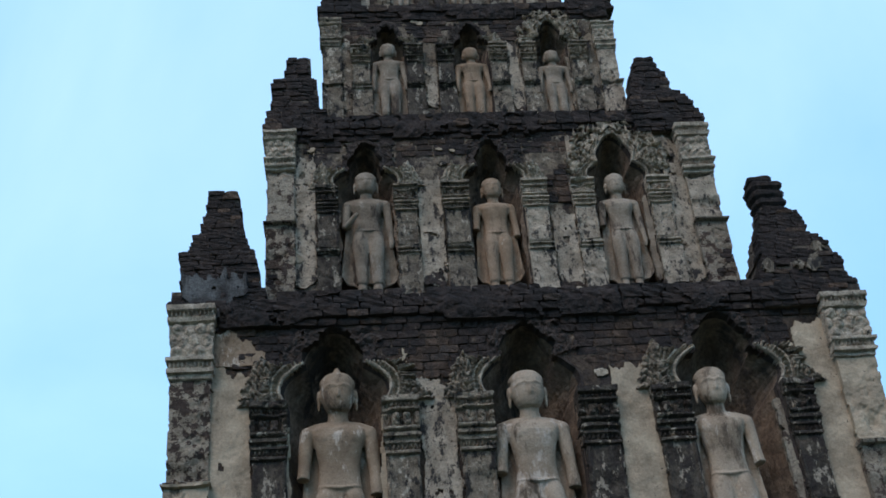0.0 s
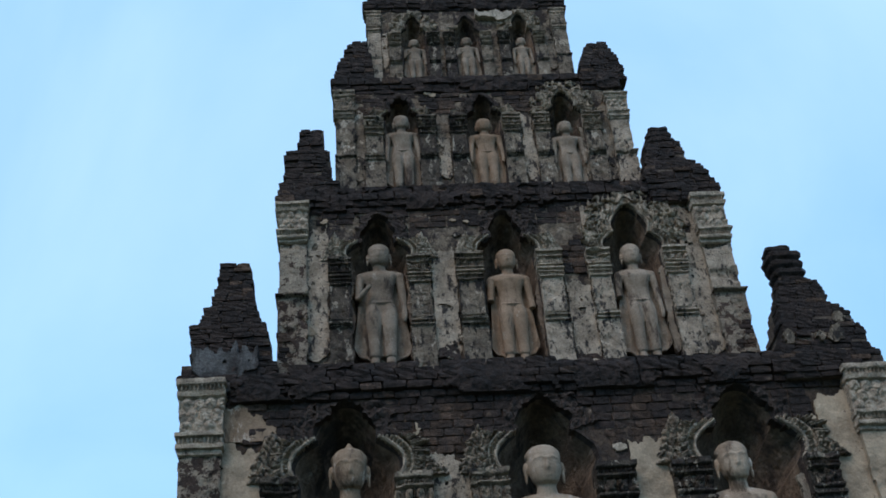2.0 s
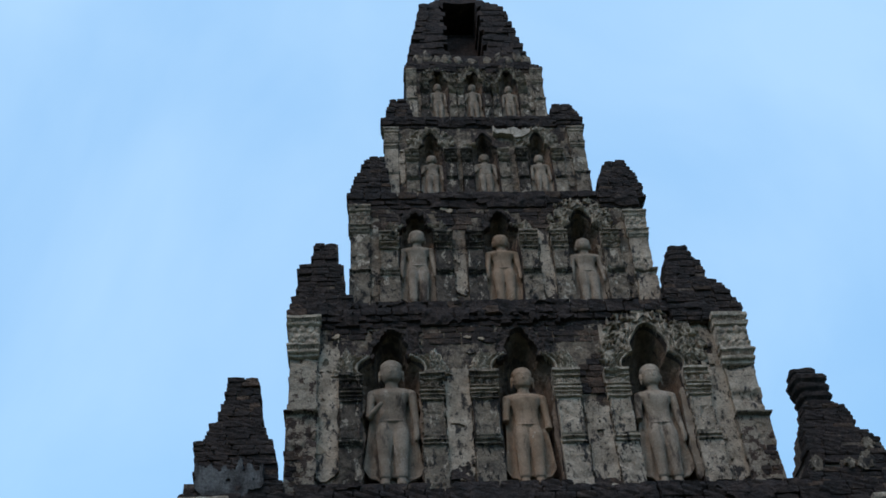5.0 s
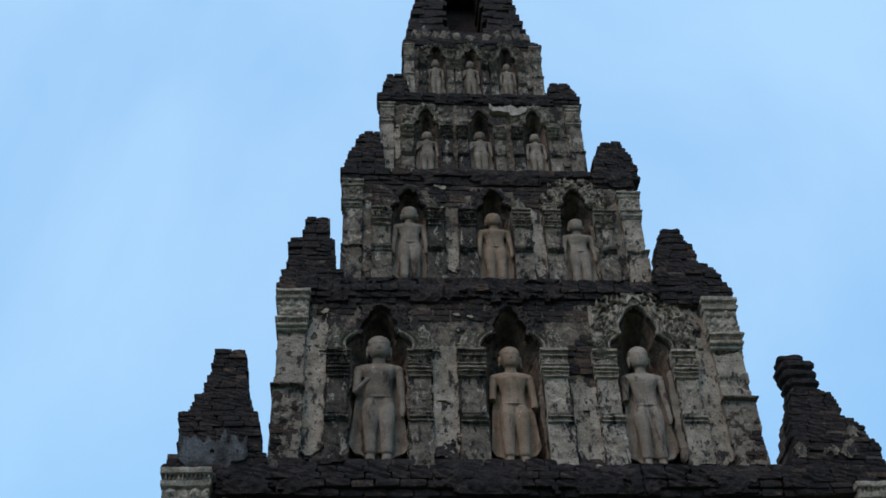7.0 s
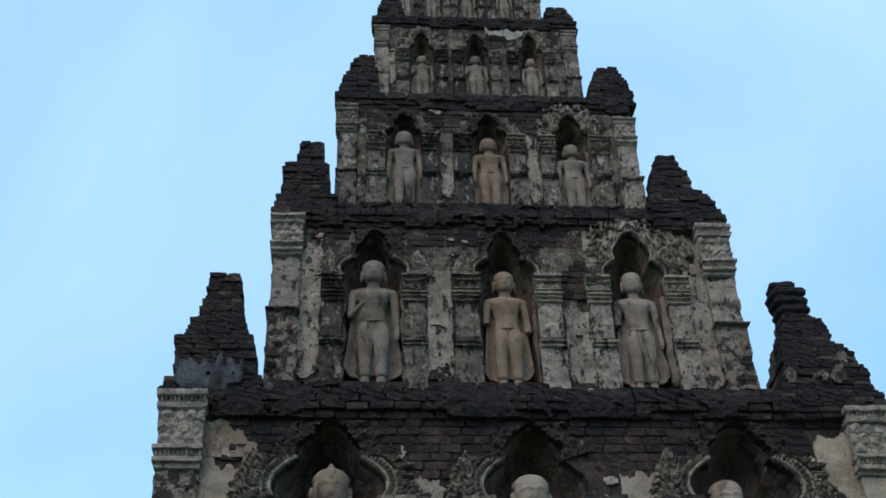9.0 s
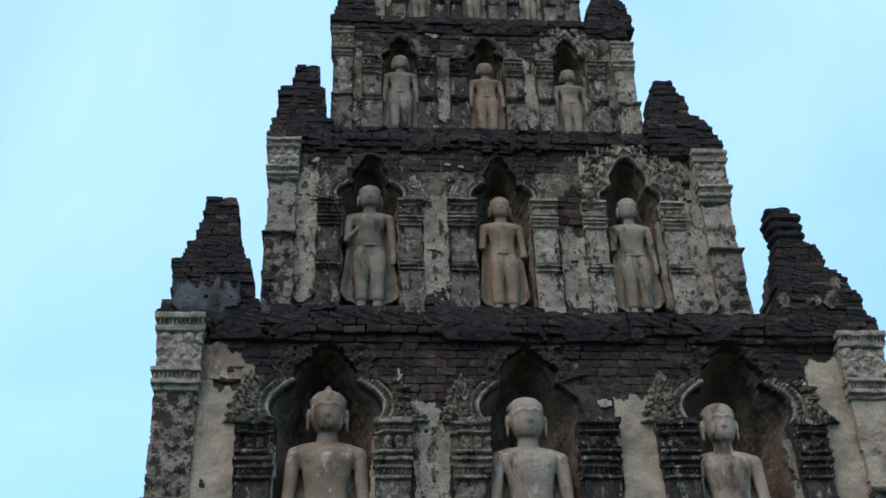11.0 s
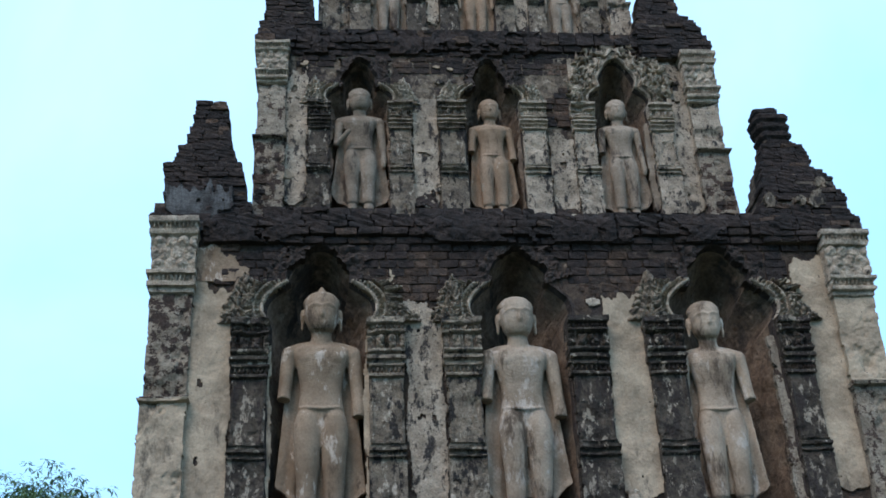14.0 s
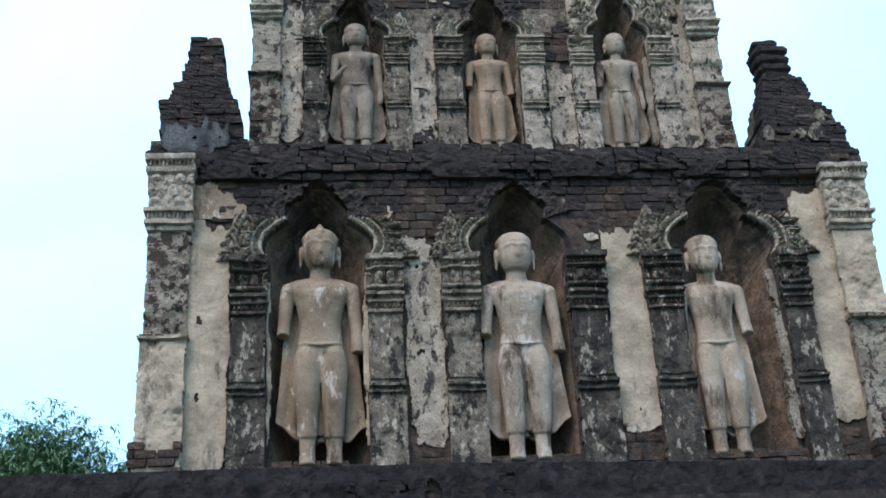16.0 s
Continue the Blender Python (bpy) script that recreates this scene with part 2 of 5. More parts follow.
def relief(name, x0, x1, z0, z1, res, y_front, y_back, depth, material, parent, mask=None, label="", close=False):
    """A solid whose front is carved: depth(X, Z) is how far it stands out of y_front; mask(X, Z) cuts its outline; the sides run back to y_back."""
    nx, nz = max(2, round((x1 - x0) / res)), max(2, round((z1 - z0) / res))
    X, Z = np.meshgrid(np.linspace(x0, x1, nx + 1), np.linspace(z0, z1, nz + 1), indexing="ij")
    Y = y_front - depth(X, Z)
    idx = np.arange((nx + 1) * (nz + 1)).reshape(nx + 1, nz + 1)
    keep = np.ones((nx, nz), bool)
    if mask is not None:
        k = mask(X, Z)
        keep = k[:-1, :-1] & k[1:, :-1] & k[1:, 1:] & k[:-1, 1:]
    if not keep.any():
        return None
    a, b, c, d = idx[:-1, :-1], idx[1:, :-1], idx[1:, 1:], idx[:-1, 1:]
    faces = np.stack([a[keep], b[keep], c[keep], d[keep]], 1)
    pad = np.zeros((nx + 2, nz + 2), bool)
    pad[1:-1, 1:-1] = keep
    verts = np.stack([X.ravel(), Y.ravel(), Z.ravel()], 1)
    n = len(verts)
    back = verts.copy()
    back[:, 1] = y_back
    edges = []
    for (p, q, near) in ((a, b, pad[1:-1, :-2]), (b, c, pad[2:, 1:-1]), (c, d, pad[1:-1, 2:]), (d, a, pad[:-2, 1:-1])):
        rim = keep & ~near
        edges.append(np.stack([q[rim], p[rim], p[rim] + n, q[rim] + n], 1))
    faces = np.concatenate([faces, *edges])
    if close:
        faces = np.concatenate([faces, np.array([[idx[0, 0] + n, idx[0, -1] + n, idx[-1, -1] + n, idx[-1, 0] + n]])])
    used = np.unique(faces)
    remap = np.zeros(2 * n, int)
    remap[used] = np.arange(len(used))
    return link_mesh(name, np.concatenate([verts, back])[used].tolist(), remap[faces].tolist(), material, parent, label, smooth=False)


def box_bm(x0, x1, y0, y1, z0, z1, jitter=0.0, cuts=0, bm=None):
    bm = bm or bmesh.new()
    made = bmesh.ops.create_cube(bm, size=1)["verts"]
    for v in made:
        v.co = ((x0 + x1) / 2 + v.co.x * (x1 - x0), (y0 + y1) / 2 + v.co.y * (y1 - y0), (z0 + z1) / 2 + v.co.z * (z1 - z0))
    if cuts:
        edges = list({e for v in made for e in v.link_edges})
        bmesh.ops.subdivide_edges(bm, edges=edges, cuts=cuts, use_grid_fill=True)
    if jitter:
        for v in bm.verts:
            v.co += Vector(noise.noise_vector(v.co * 2.3)) * jitter + Vector(noise.noise_vector(v.co * 9.1)) * jitter * 0.5
    return bm


def brick_meshes(material, count=7):
    """Unit bricks with worn, rounded edges, shared by all that are laid."""
    made = []
    for k in range(count):
        bm = bmesh.new()
        bmesh.ops.create_cube(bm, size=1)
        bmesh.ops.subdivide_edges(bm, edges=bm.edges[:], cuts=1, use_grid_fill=True)
        for v in bm.verts:
            r = sum(abs(c) > 0.4 for c in v.co)
            v.co *= (1, 1.0, 0.985, 0.945)[r]
            v.co += Vector(noise.noise_vector(v.co * 1.9 + Vector((k * 7.1, k, 0)))) * 0.065
        me = bpy.data.meshes.new("brick")
        bm.to_mesh(me)
        bm.free()
        me.materials.append(material)
        made.append(me)
    return made


BRICKS, DARK_BRICKS = brick_meshes(M_BRICK), brick_meshes(M_DARK)
lay = random.Random(5)


def lay_bricks(parent, meshes, x0, x1, y_front, z0, z1, course=0.085, length=0.30, deep=0.22, proud=0.012, ok=None, missing=0.03, pick=None, joint=0.012):
    """Courses of single bricks on the plane y_front, half a brick out of step from course to course."""
    rows = max(1, round((z1 - z0) / course))
    h = (z1 - z0) / rows
    for r in range(rows):
        z = z0 + (r + 0.5) * h
        x = x0 - (lay.random() * 0.5 + 0.5 * (r % 2)) * length * 0.6
        while x < x1 - 0.03:
            w = length * lay.uniform(0.8, 1.15)
            a, b = max(x, x0), min(x + w, x1)
            x += w
            if b - a < 0.07 or lay.random() < missing or (ok and not (ok(a + 0.02, z) and ok(b - 0.02, z))):
                continue
            ob = new("brick", lay.choice(pick((a + b) / 2, z) if pick else meshes))
            ob.parent = parent
            ob.location = ((a + b) / 2, y_front - proud * lay.uniform(-0.6, 1.6) + deep / 2, z)
            ob.scale = (b - a - joint, deep, h - joint * 0.6)
            ob.rotation_euler = (lay.uniform(-0.03, 0.03), lay.uniform(-0.012, 0.012), lay.uniform(-0.025, 0.025))


# ---- ground ----
bm = bmesh.new()
bmesh.ops.create_grid(bm, x_segments=40, y_segments=40, size=900)
tagged(part("ground", bm, M_GRASS, None), "dry mown grass and earth around the old pagoda", "ground", kind="structure")

# ---- the pagoda: base terraces ----
pagoda = tagged(new("stepped_pagoda"), "ruined brick pagoda with five stepped tiers of stucco niches", "pagoda")
for half, z0, z1 in ((7.7, 0.0, 0.75), (7.1, 0.75, 1.75), (6.3, 1.75, 2.9)):
    part("base_step", box_bm(-half, half, -half, half, z0, z1, 0.03, 9), M_DARK, pagoda, "blackened brick step of the base")
terrace = part("terrace", box_bm(-5.5, 5.5, -5.5, 5.5, 2.9, 3.80, 0.02, 9), M_DARK, pagoda, "black-crusted brick terrace under the lowest tier")
terrace_top = part("terrace_top", box_bm(-5.42, 5.42, -5.36, 5.42, 3.80, 4.12, 0.012, 11), M_DARK, pagoda)
lay_bricks(terrace, DARK_BRICKS, -5.5, 5.5, -5.45, 3.80, 4.16, 0.12, 0.34, 0.4, 0.006, missing=0, joint=0.007)
for k in range(4):
    a = -5.45 + k * 2.725
    tagged(relief("black_crust", a, a + 2.725, 3.82, 4.15, 0.022, -5.455, -5.3, lambda X, Z: 0.006 + 0.045 * np.abs(fbm(X, Z, 4.0, 77, 4)) + 0.012 * fbm(X, Z * 0.4, 11, 79, 3), M_SOOT, terrace, lambda X, Z: fbm(X, Z * 0.7, 1.6, 78, 5) > -0.85, "lumpy black crust on the terrace edge"), kind="stuff")

# the terrace edge has settled towards one end
for ob in [terrace_top, *terrace.children]:
    if ob.name.startswith("brick"):
        ob.location.z -= 0.022 * max(0.0, ob.location.x + 1.1)
    else:
        for v in ob.data.vertices:
            v.co.z -= 0.022 * max(0.0, v.co.x + 1.1)


# ---- the five tiers ----
def niche_half(z, w, spring, tip, apex):
    """Half the width of a cusped niche at the height z; negative over its point."""
    s = np.clip((z - spring) / (tip - spring), 0, 1)
    u = (z - tip) / (apex - tip)
    low = w * (0.97 + 0.24 * np.sin(np.pi * s) - 0.33 * s ** 2)
    high = w * (0.64 + 0.10 * np.sin(np.pi * np.clip(u * 1.6, 0, 1))) * np.sqrt(np.clip(1 - np.clip(u, 0, 1) ** 1.7, 0, 1))
    return np.where(z < spring, w, np.where(z < tip, low, np.where(z < apex, high, -(z - apex) * 0.8)))


def niche_gap(X, Z, xc, w, spring, tip, apex):
    """About how far a point lies outside the niche's outline."""
    h = niche_half(Z, w, spring, tip, apex)
    slope = (niche_half(Z + 0.01, w, spring, tip, apex) - niche_half(Z - 0.01, w, spring, tip, apex)) / 0.02
    return (np.abs(X - xc) - h) / np.sqrt(1 + np.clip(slope, -6, 6) ** 2)


def bands(z, knots):
    zs, ds = zip(*knots)
    return np.interp(z, zs, ds)


def leaves(X, Z, xc, zc, count, r0, r1, size, seed, spread=math.pi):
    """Curled flame leaves that radiate round a point, as heights from 0 to 1."""
    rnd = random.Random(seed)
    out = np.zeros_like(X)
    for k in range(count):
        a = math.pi / 2 + rnd.uniform(-spread, spread)
        r = rnd.uniform(r0, r1)
        cx, cz = xc + r * math.cos(a), zc + r * math.sin(a)
        tilt = a + rnd.uniform(-0.7, 0.7)
        dx, dz = X - cx, Z - cz
        u, v = dx * math.cos(tilt) + dz * math.sin(tilt), -dx * math.sin(tilt) + dz * math.cos(tilt)
        v = v - 2.2 * u * u / size * (1 if rnd.random() < 0.5 else -1)
        q = 1 - (u / size) ** 2 - (v / (size * 0.42)) ** 2
        dome = np.sqrt(np.clip(q, 0, 1)) * (1 - 0.45 * np.exp(-(v / (size * 0.1)) ** 2))
        out = np.maximum(out, dome * rnd.uniform(0.6, 1.0))
    return out


def flame_crest(X, Z, xc, z0, half, high, lean, seed):
    """An upright pointed crest of curled flames over a capital, as heights from 0 to 1."""
    v = np.clip((Z - z0) / high, 0, 1.2)
    u = np.abs(X - xc - lean * v ** 1.6) / half
    tooth = np.abs(np.sin(np.pi * (v * 6.5 + 0.15 + 0.8 * (X > xc))))
    limit = np.clip(1 - v ** 1.6, 0, 1) * (0.86 + 0.14 * tooth) + 0.09 * fbm(X, Z, 3.5 / half, seed)
    body = np.sqrt(np.clip(1 - (u / np.maximum(limit, 0.02)) ** 4, 0, 1)) * (v < 1)
    phase = v * 6.5 - 2.6 * u + 0.45 * np.sin(8 * u + 3 * v) + 0.5 * fbm(X, Z, 3.0 / half, seed + 4)
    ridge = np.abs(np.sin(np.pi * phase)) ** 0.8
    curl = np.abs(np.sin(np.pi * (u * 4.2 + v * 3.0)))
    spine = np.exp(-(u * 9) ** 2) * (v > 0.3)
    worn = np.clip(0.95 - 0.9 * np.clip(fbm(X, Z, 2.2 / half, seed + 9) - 0.2, 0, 1), 0, 1)
    return body * worn * np.clip(0.16 + 0.72 * ridge * (0.45 + 0.55 * curl) + 0.3 * spine, 0, 1)


def pilaster(tier, x0, x1, z0, z1, cap, foot, res, material, seed, label):
    """A flat pilaster: moulded foot up to the height foot, plain shaft, carved capital from the height cap up."""
    u = x1 - x0
    xc = (x0 + x1) / 2
    p = 0.16 * u + 0.03
    q = (z1 - cap)
    knots = [(z0, p * 1.5), (z0 + 0.1 * u, p * 1.5), (z0 + 0.12 * u, p * 1.2), (foot - 0.40 * u, p * 1.15), (foot - 0.39 * u, p * 1.6), (foot - 0.32 * u, p * 1.65), (foot - 0.31 * u, p * 1.25), (foot - 0.22 * u, p * 1.25), (foot - 0.21 * u, p * 1.8), (foot - 0.11 * u, p * 1.85), (foot - 0.10 * u, p * 1.3), (foot - 0.03 * u, p * 1.3), (foot - 0.02 * u, p * 1.6), (foot + 0.03 * u, p * 1.6), (foot + 0.04 * u, p),
             (cap - 0.01, p), (cap, p * 1.5), (cap + 0.05 * q, p * 1.5), (cap + 0.06 * q, p * 1.1), (cap + 0.15 * q, p * 1.1), (cap + 0.16 * q, p * 1.6), (cap + 0.21 * q, p * 1.65), (cap + 0.22 * q, p * 1.2), (cap + 0.27 * q, p * 1.2), (cap + 0.28 * q, p * 1.8),
             (cap + 0.34 * q, p * 1.85), (cap + 0.35 * q, p * 1.3), (cap + 0.40 * q, p * 1.3), (cap + 0.41 * q, p * 1.9), (cap + 0.46 * q, p * 1.9), (cap + 0.47 * q, p * 1.0), (cap + 0.74 * q, p * 1.0), (cap + 0.75 * q, p * 1.9), (cap + 0.80 * q, p * 1.9), (cap + 0.81 * q, p * 1.5), (cap + 0.89 * q, p * 1.5), (cap + 0.90 * q, p * 2.2), (z1, p * 2.2)]

    def depth(X, Z):
        d = bands(Z, knots)
        f = (Z - cap) / q
        bead = np.clip(np.cos((X - x0) / u * 2 * np.pi * 8), 0, 1) * 0.55 * p
        d = d + np.where(((f > 0.07) & (f < 0.14)) | ((f > 0.82) & (f < 0.88)), bead, 0)
        t = np.abs(((X - x0) / u * 3 + 0.5) % 1 - 0.5) * 2
        g = np.abs((f - 0.605) / 0.12)
        boss = np.sqrt(np.clip(1.15 - (t * 1.35) ** 4 - g ** 4, 0, 1)) * 0.9 + 0.7 * (t > 0.88)
        d = d + np.where((f > 0.47) & (f < 0.74), p * boss * np.clip(0.75 + 0.7 * fbm(X, Z, 6 / u, seed + 3), 0.1, 1.2), 0)
        d = d + 0.2 * p * np.clip(1 - np.abs(np.abs(X - xc) / u * 2 - 0.82) * 9, 0, 1) * ((Z > foot + 0.1 * u) & (f < -0.02))
        n = fbm(X, Z, 3.5 / u, seed)
        worn = np.clip(fbm(X, Z, 1.3 / u, seed + 40) - 0.25, 0, 1)
        return d * (1 - 0.55 * worn) + 0.12 * p * n

    def mask(X, Z):
        f = (Z - cap) / q
        wide = np.where(f < 0, np.where(Z < foot, 0.03 * u, -0.01 * u), 0.02 * u + 0.05 * u * np.clip(f, 0, 1) + 0.03 * u * ((f > 0.2) & (f < 0.33)))
        return np.abs(X - xc) < u / 2 + wide + 0.02 * u * fbm(X, Z, 6 / u, seed + 9)

    shaft = relief("pilaster", x0 - 0.12 * u, x1 + 0.12 * u, z0, cap - 0.012, res, tier["y"], tier["y"] + 0.12, depth, material, tier["wall"], mask, label)
    relief("capital", x0 - 0.12 * u, x1 + 0.12 * u, cap - 0.010, z1, res * 0.85, tier["y"], tier["y"] + 0.12, depth, material if material is M_STUCCO else M_PALE if material is M_PLASTER else M_CARVED, tier["wall"], mask, "moulded and beaded stucco capital")
    return shaft


def corner_pilaster(tier, x0, x1, z0, mid, cap, top, res, material, seed, label, lower=None):
    """A corner pilaster in two lifts, with a leaf-carved capital between moulded bands; it wraps the corner."""
    u = x1 - x0
    p = (0.065 + 0.08 * u) * (0.5 if tier["half"] < 2 else 0.75 if tier["half"] < 2.5 else 1.0)
    q = top - cap
    knots = [(z0, p * 1.9), (z0 + 0.16 * u, p * 1.9), (z0 + 0.17 * u, p * 1.35), (mid - 0.12 * u, p * 1.3), (mid - 0.11 * u, p * 1.9), (mid - 0.03 * u, p * 2.1), (mid, p * 1.6), (mid + 0.06 * u, p * 1.6), (mid + 0.07 * u, p),
             (cap - 0.01, p), (cap, p * 1.3), (cap + 0.06 * q, p * 1.3), (cap + 0.07 * q, p * 1.8), (cap + 0.13 * q, p * 1.8), (cap + 0.14 * q, p * 1.5), (cap + 0.21 * q, p * 1.5), (cap + 0.22 * q, p * 2.1), (cap + 0.28 * q, p * 2.1), (cap + 0.29 * q, p * 1.4),
             (cap + 0.76 * q, p * 1.5), (cap + 0.77 * q, p * 2.0), (cap + 0.84 * q, p * 2.2), (cap + 0.85 * q, p * 1.8), (cap + 0.91 * q, p * 1.8), (cap + 0.92 * q, p * 2.4), (top, p * 2.4)]

    def depth(X, Z):
        d = bands(Z, knots)
        f = (Z - cap) / q
        bead = np.clip(np.cos((X - x0) / u * 2 * np.pi * 10), 0, 1) * 0.5 * p
        d = d + np.where(((f > 0.14) & (f < 0.21)) | ((f > 0.85) & (f < 0.91)), bead, 0)
        leaf = np.zeros_like(X)
        for row, (low, high) in enumerate(((0.29, 0.45), (0.44, 0.61), (0.60, 0.76))):
            t = np.abs(((X - x0) / u * 3.5 + 0.5 * row) % 1 - 0.5) * 2
            g = np.clip((f - low) / (high - low), 0, 1)
            scale_ = np.clip(1.1 - (t * 1.05) ** 2 - (2 * g - 1) ** 2, 0, 1) ** 0.5 * (g > 0) * (g < 1)
            leaf = np.maximum(leaf, scale_ * (0.75 + 0.25 * g))
        d = d + np.where((f > 0.28) & (f < 0.76), 0.46 * p * leaf * np.clip(0.8 + 0.8 * fbm(X, Z, 5 / u, seed + 8), 0.1, 1.3), 0)
        n = fbm(X, Z, 3.0 / u, seed)
        worn = np.clip(fbm(X, Z, 1.5 / u, seed + 31) - 0.2, 0, 1) * (f < -0.02)
        return d - 0.75 * p * worn + 0.14 * p * n

    lean = -1 if x0 < 0 else 1

    def mask(X, Z):
        d = bands(Z, knots) - p
        inner = (X - x0 if lean > 0 else x1 - X)
        outer = (x1 - X if lean > 0 else X - x0)
        return (inner > -0.3 * d + 0.01 * fbm(X, Z, 8, seed + 3)) & (outer > -0.45 * d + 0.012 * fbm(X, Z, 9, seed + 5))

    if lower:
        relief("pilaster_foot", x0 - 0.1, x1 + 0.1, z0, mid - 0.002, res, tier["y"], tier["y"] + 0.5 * u, depth, lower, tier["wall"], mask, "worn lower lift of the pilaster")
    shaft = relief("corner_pilaster", x0 - 0.1, x1 + 0.1, mid if lower else z0, cap - 0.012, res, tier["y"], tier["y"] + 0.5 * u, depth, material, tier["wall"], mask, label)
    relief("capital", x0 - 0.1, x1 + 0.1, cap - 0.010, top, res * 0.8, tier["y"], tier["y"] + 0.5 * u, depth, M_CARVED if material is M_GREY or tier["half"] < 2 else M_PALE, tier["wall"], mask, "leaf-carved stucco capital with beaded bands")
    return shaft


def plaster_panel(tier, x0, x1, z0, z1, res, material, seed, label, thick=0.02, ragged=0.09, name="plaster_panel"):
    def depth(X, Z):
        under = tier["uneven"](X, Z) if "uneven" in tier else 0.0
        return thick + 0.006 + 0.6 * under + 0.007 * fbm(X, Z, 2.5, seed) + 0.003 * fbm(X, Z, 14, seed + 2)

    def mask(X, Z):
        if name == "plaster_fragment":
            return ((X - (x0 + x1) / 2) / (x1 - x0) * 2) ** 2 + ((Z - (z0 + z1) / 2) / (z1 - z0) * 2) ** 2 < 0.8 + 1.15 * fbm(X, Z, 1.2 / (x1 - x0) + 2.5, seed + 5, 5)
        n = fbm(X, Z, 3.2, seed + 5, 5)
        top = z1 - ragged * 1.7 * (0.5 + 0.9 * fbm(X * 1.6, Z * 0.4, 4.5, seed + 6))
        low = z0 + ragged * (0.9 + 1.5 * n) + 1.6 * ragged * np.abs((X - (x0 + x1) / 2) / (x1 - x0) * 2) ** 3
        holes = fbm(X, Z, 7.0, seed + 8) < (1.05 if material is M_CREAM else 0.9)
        if seed == 25:
            holes &= ~((np.abs(X - 2.44) < 0.10) & (np.abs(Z - 10.67) < 0.045))
        if name == "plaster_panel":
            for xc, w in tier["niches"]:
                holes &= niche_gap(X, Z, xc, w, tier["spring"], tier["tip"], tier["apex"]) > 0.01
        return (X > x0 + ragged * 0.40 * n) & (X < x1 + ragged * 0.40 * fbm(X, Z, 3.6, seed + 15, 5)) & (Z < top) & (Z > low) & holes

    return relief(name, x0 - 0.04, x1 + 0.04, z0, z1 + ragged, res, tier["y"], tier["y"] + 0.05, depth, material, tier["wall"], mask, label)


def niche_arch(tier, k, style, res, material, seed):
    """The cusped stucco band over a niche, with flame leaves outside it. style: full, lobes or stub."""
    xc, w = tier["niches"][k]
    spring, tip, apex = tier["spring"], tier["tip"], tier["apex"]
    band = 0.20 * w + 0.012
    ranges = {"full": ((-9, 9),), "lobes": ((-9, xc), (xc, 9)), "left": ((-9, xc),), "right": ((xc, 9),)}[style]
    top = apex + 0.5 * w if style == "full" else tip + 0.04 * w

    def gap(X, Z):
        return niche_gap(X, Z, xc, w, spring, tip, apex)

    def band_depth(X, Z):
        g = gap(X, Z) / band
        a = np.arctan2(Z - (spring + tip) / 2, np.abs(X - xc) - 0.7 * w)
        bead = np.clip(np.cos(a * 34), 0, 1) * np.clip(1 - np.abs(g - 0.56) * 3.6, 0, 1)
        rolls = np.clip(1 - np.abs(g - 0.14) * 5, 0, 1) ** 0.5 + 0.9 * np.clip(1 - np.abs(g - 0.86) * 6, 0, 1) ** 0.5
        return (0.07 + 0.10 * w) * (0.36 + 0.42 * rolls + 0.85 * bead) * (1 - 0.3 * np.clip(fbm(X, Z, 7, seed + 2), 0, 1)) + 0.008 * fbm(X, Z, 9, seed)

    for lo, hi in ranges:
        s = 0 if style == "full" else (-1 if lo < -8 else 1)

        def band_mask(X, Z):
            g = gap(X, Z)
            return (g > -0.01) & (g < band) & (Z > spring) & (Z < top + 0.04 * fbm(X, Z, 8, seed)) & (X > lo) & (X < hi)

        relief("arch_band", max(lo, xc - 1.7 * w), min(hi, xc + 1.7 * w), spring, apex + 0.5 * w, res, tier["y"], tier["y"] + 0.15, band_depth, M_PALE, tier["wall"], band_mask, "beaded pale stucco band of a cusped arch")
        if style == "full":
            field = lambda X, Z: leaves(X, Z, xc, tip, 120, w * 0.95, w * 2.0, 0.22 * w, seed, 1.9)
        else:
            field = lambda X, Z: flame_crest(X, Z, xc + s * 1.43 * w, spring - 0.01, 0.64 * w, (0.80 if tier is t1 and s > 0 else 1.18) * w, (-0.30 if tier is t1 and s > 0 else 0.10 * s) * w, seed + s)

        def frill(X, Z):
            g = (gap(X, Z) - band) / (0.34 * w)
            a = np.arctan2(Z - (spring + tip) / 2, np.abs(X - xc) - 0.7 * w)
            t = np.abs((a * 4.0 + 0.25 * g) % 1 - 0.5) * 2
            return np.clip(1 - (t / np.clip(1.05 - np.clip(g, 0, 1), 0.05, 1)) ** 2, 0, 1) ** 0.5 * (g > 0) * (g < 0.9) * (Z < top - 0.02) * (1 - 0.4 * np.exp(-(t * 6) ** 2))

        def leaf_mask(X, Z):
            return (np.maximum(field(X, Z), frill(X, Z)) > 0.06) & (gap(X, Z) > band * 0.9) & (Z > spring) & (X > lo) & (X < hi)

        carved = relief("leaf_ornament", max(lo, xc - 2.2 * w), min(hi, xc + 2.2 * w), spring, apex + 0.9 * w, res * 0.85, tier["y"], tier["y"] + 0.06, lambda X, Z: 0.03 + 0.24 * w * np.maximum(field(X, Z), 0.9 * frill(X, Z)) + 0.006 * fbm(X, Z, 12, seed), material, tier["wall"], leaf_mask, "curled flame leaves in worn stucco")
        if carved:
            tagged(carved, kind="stuff")


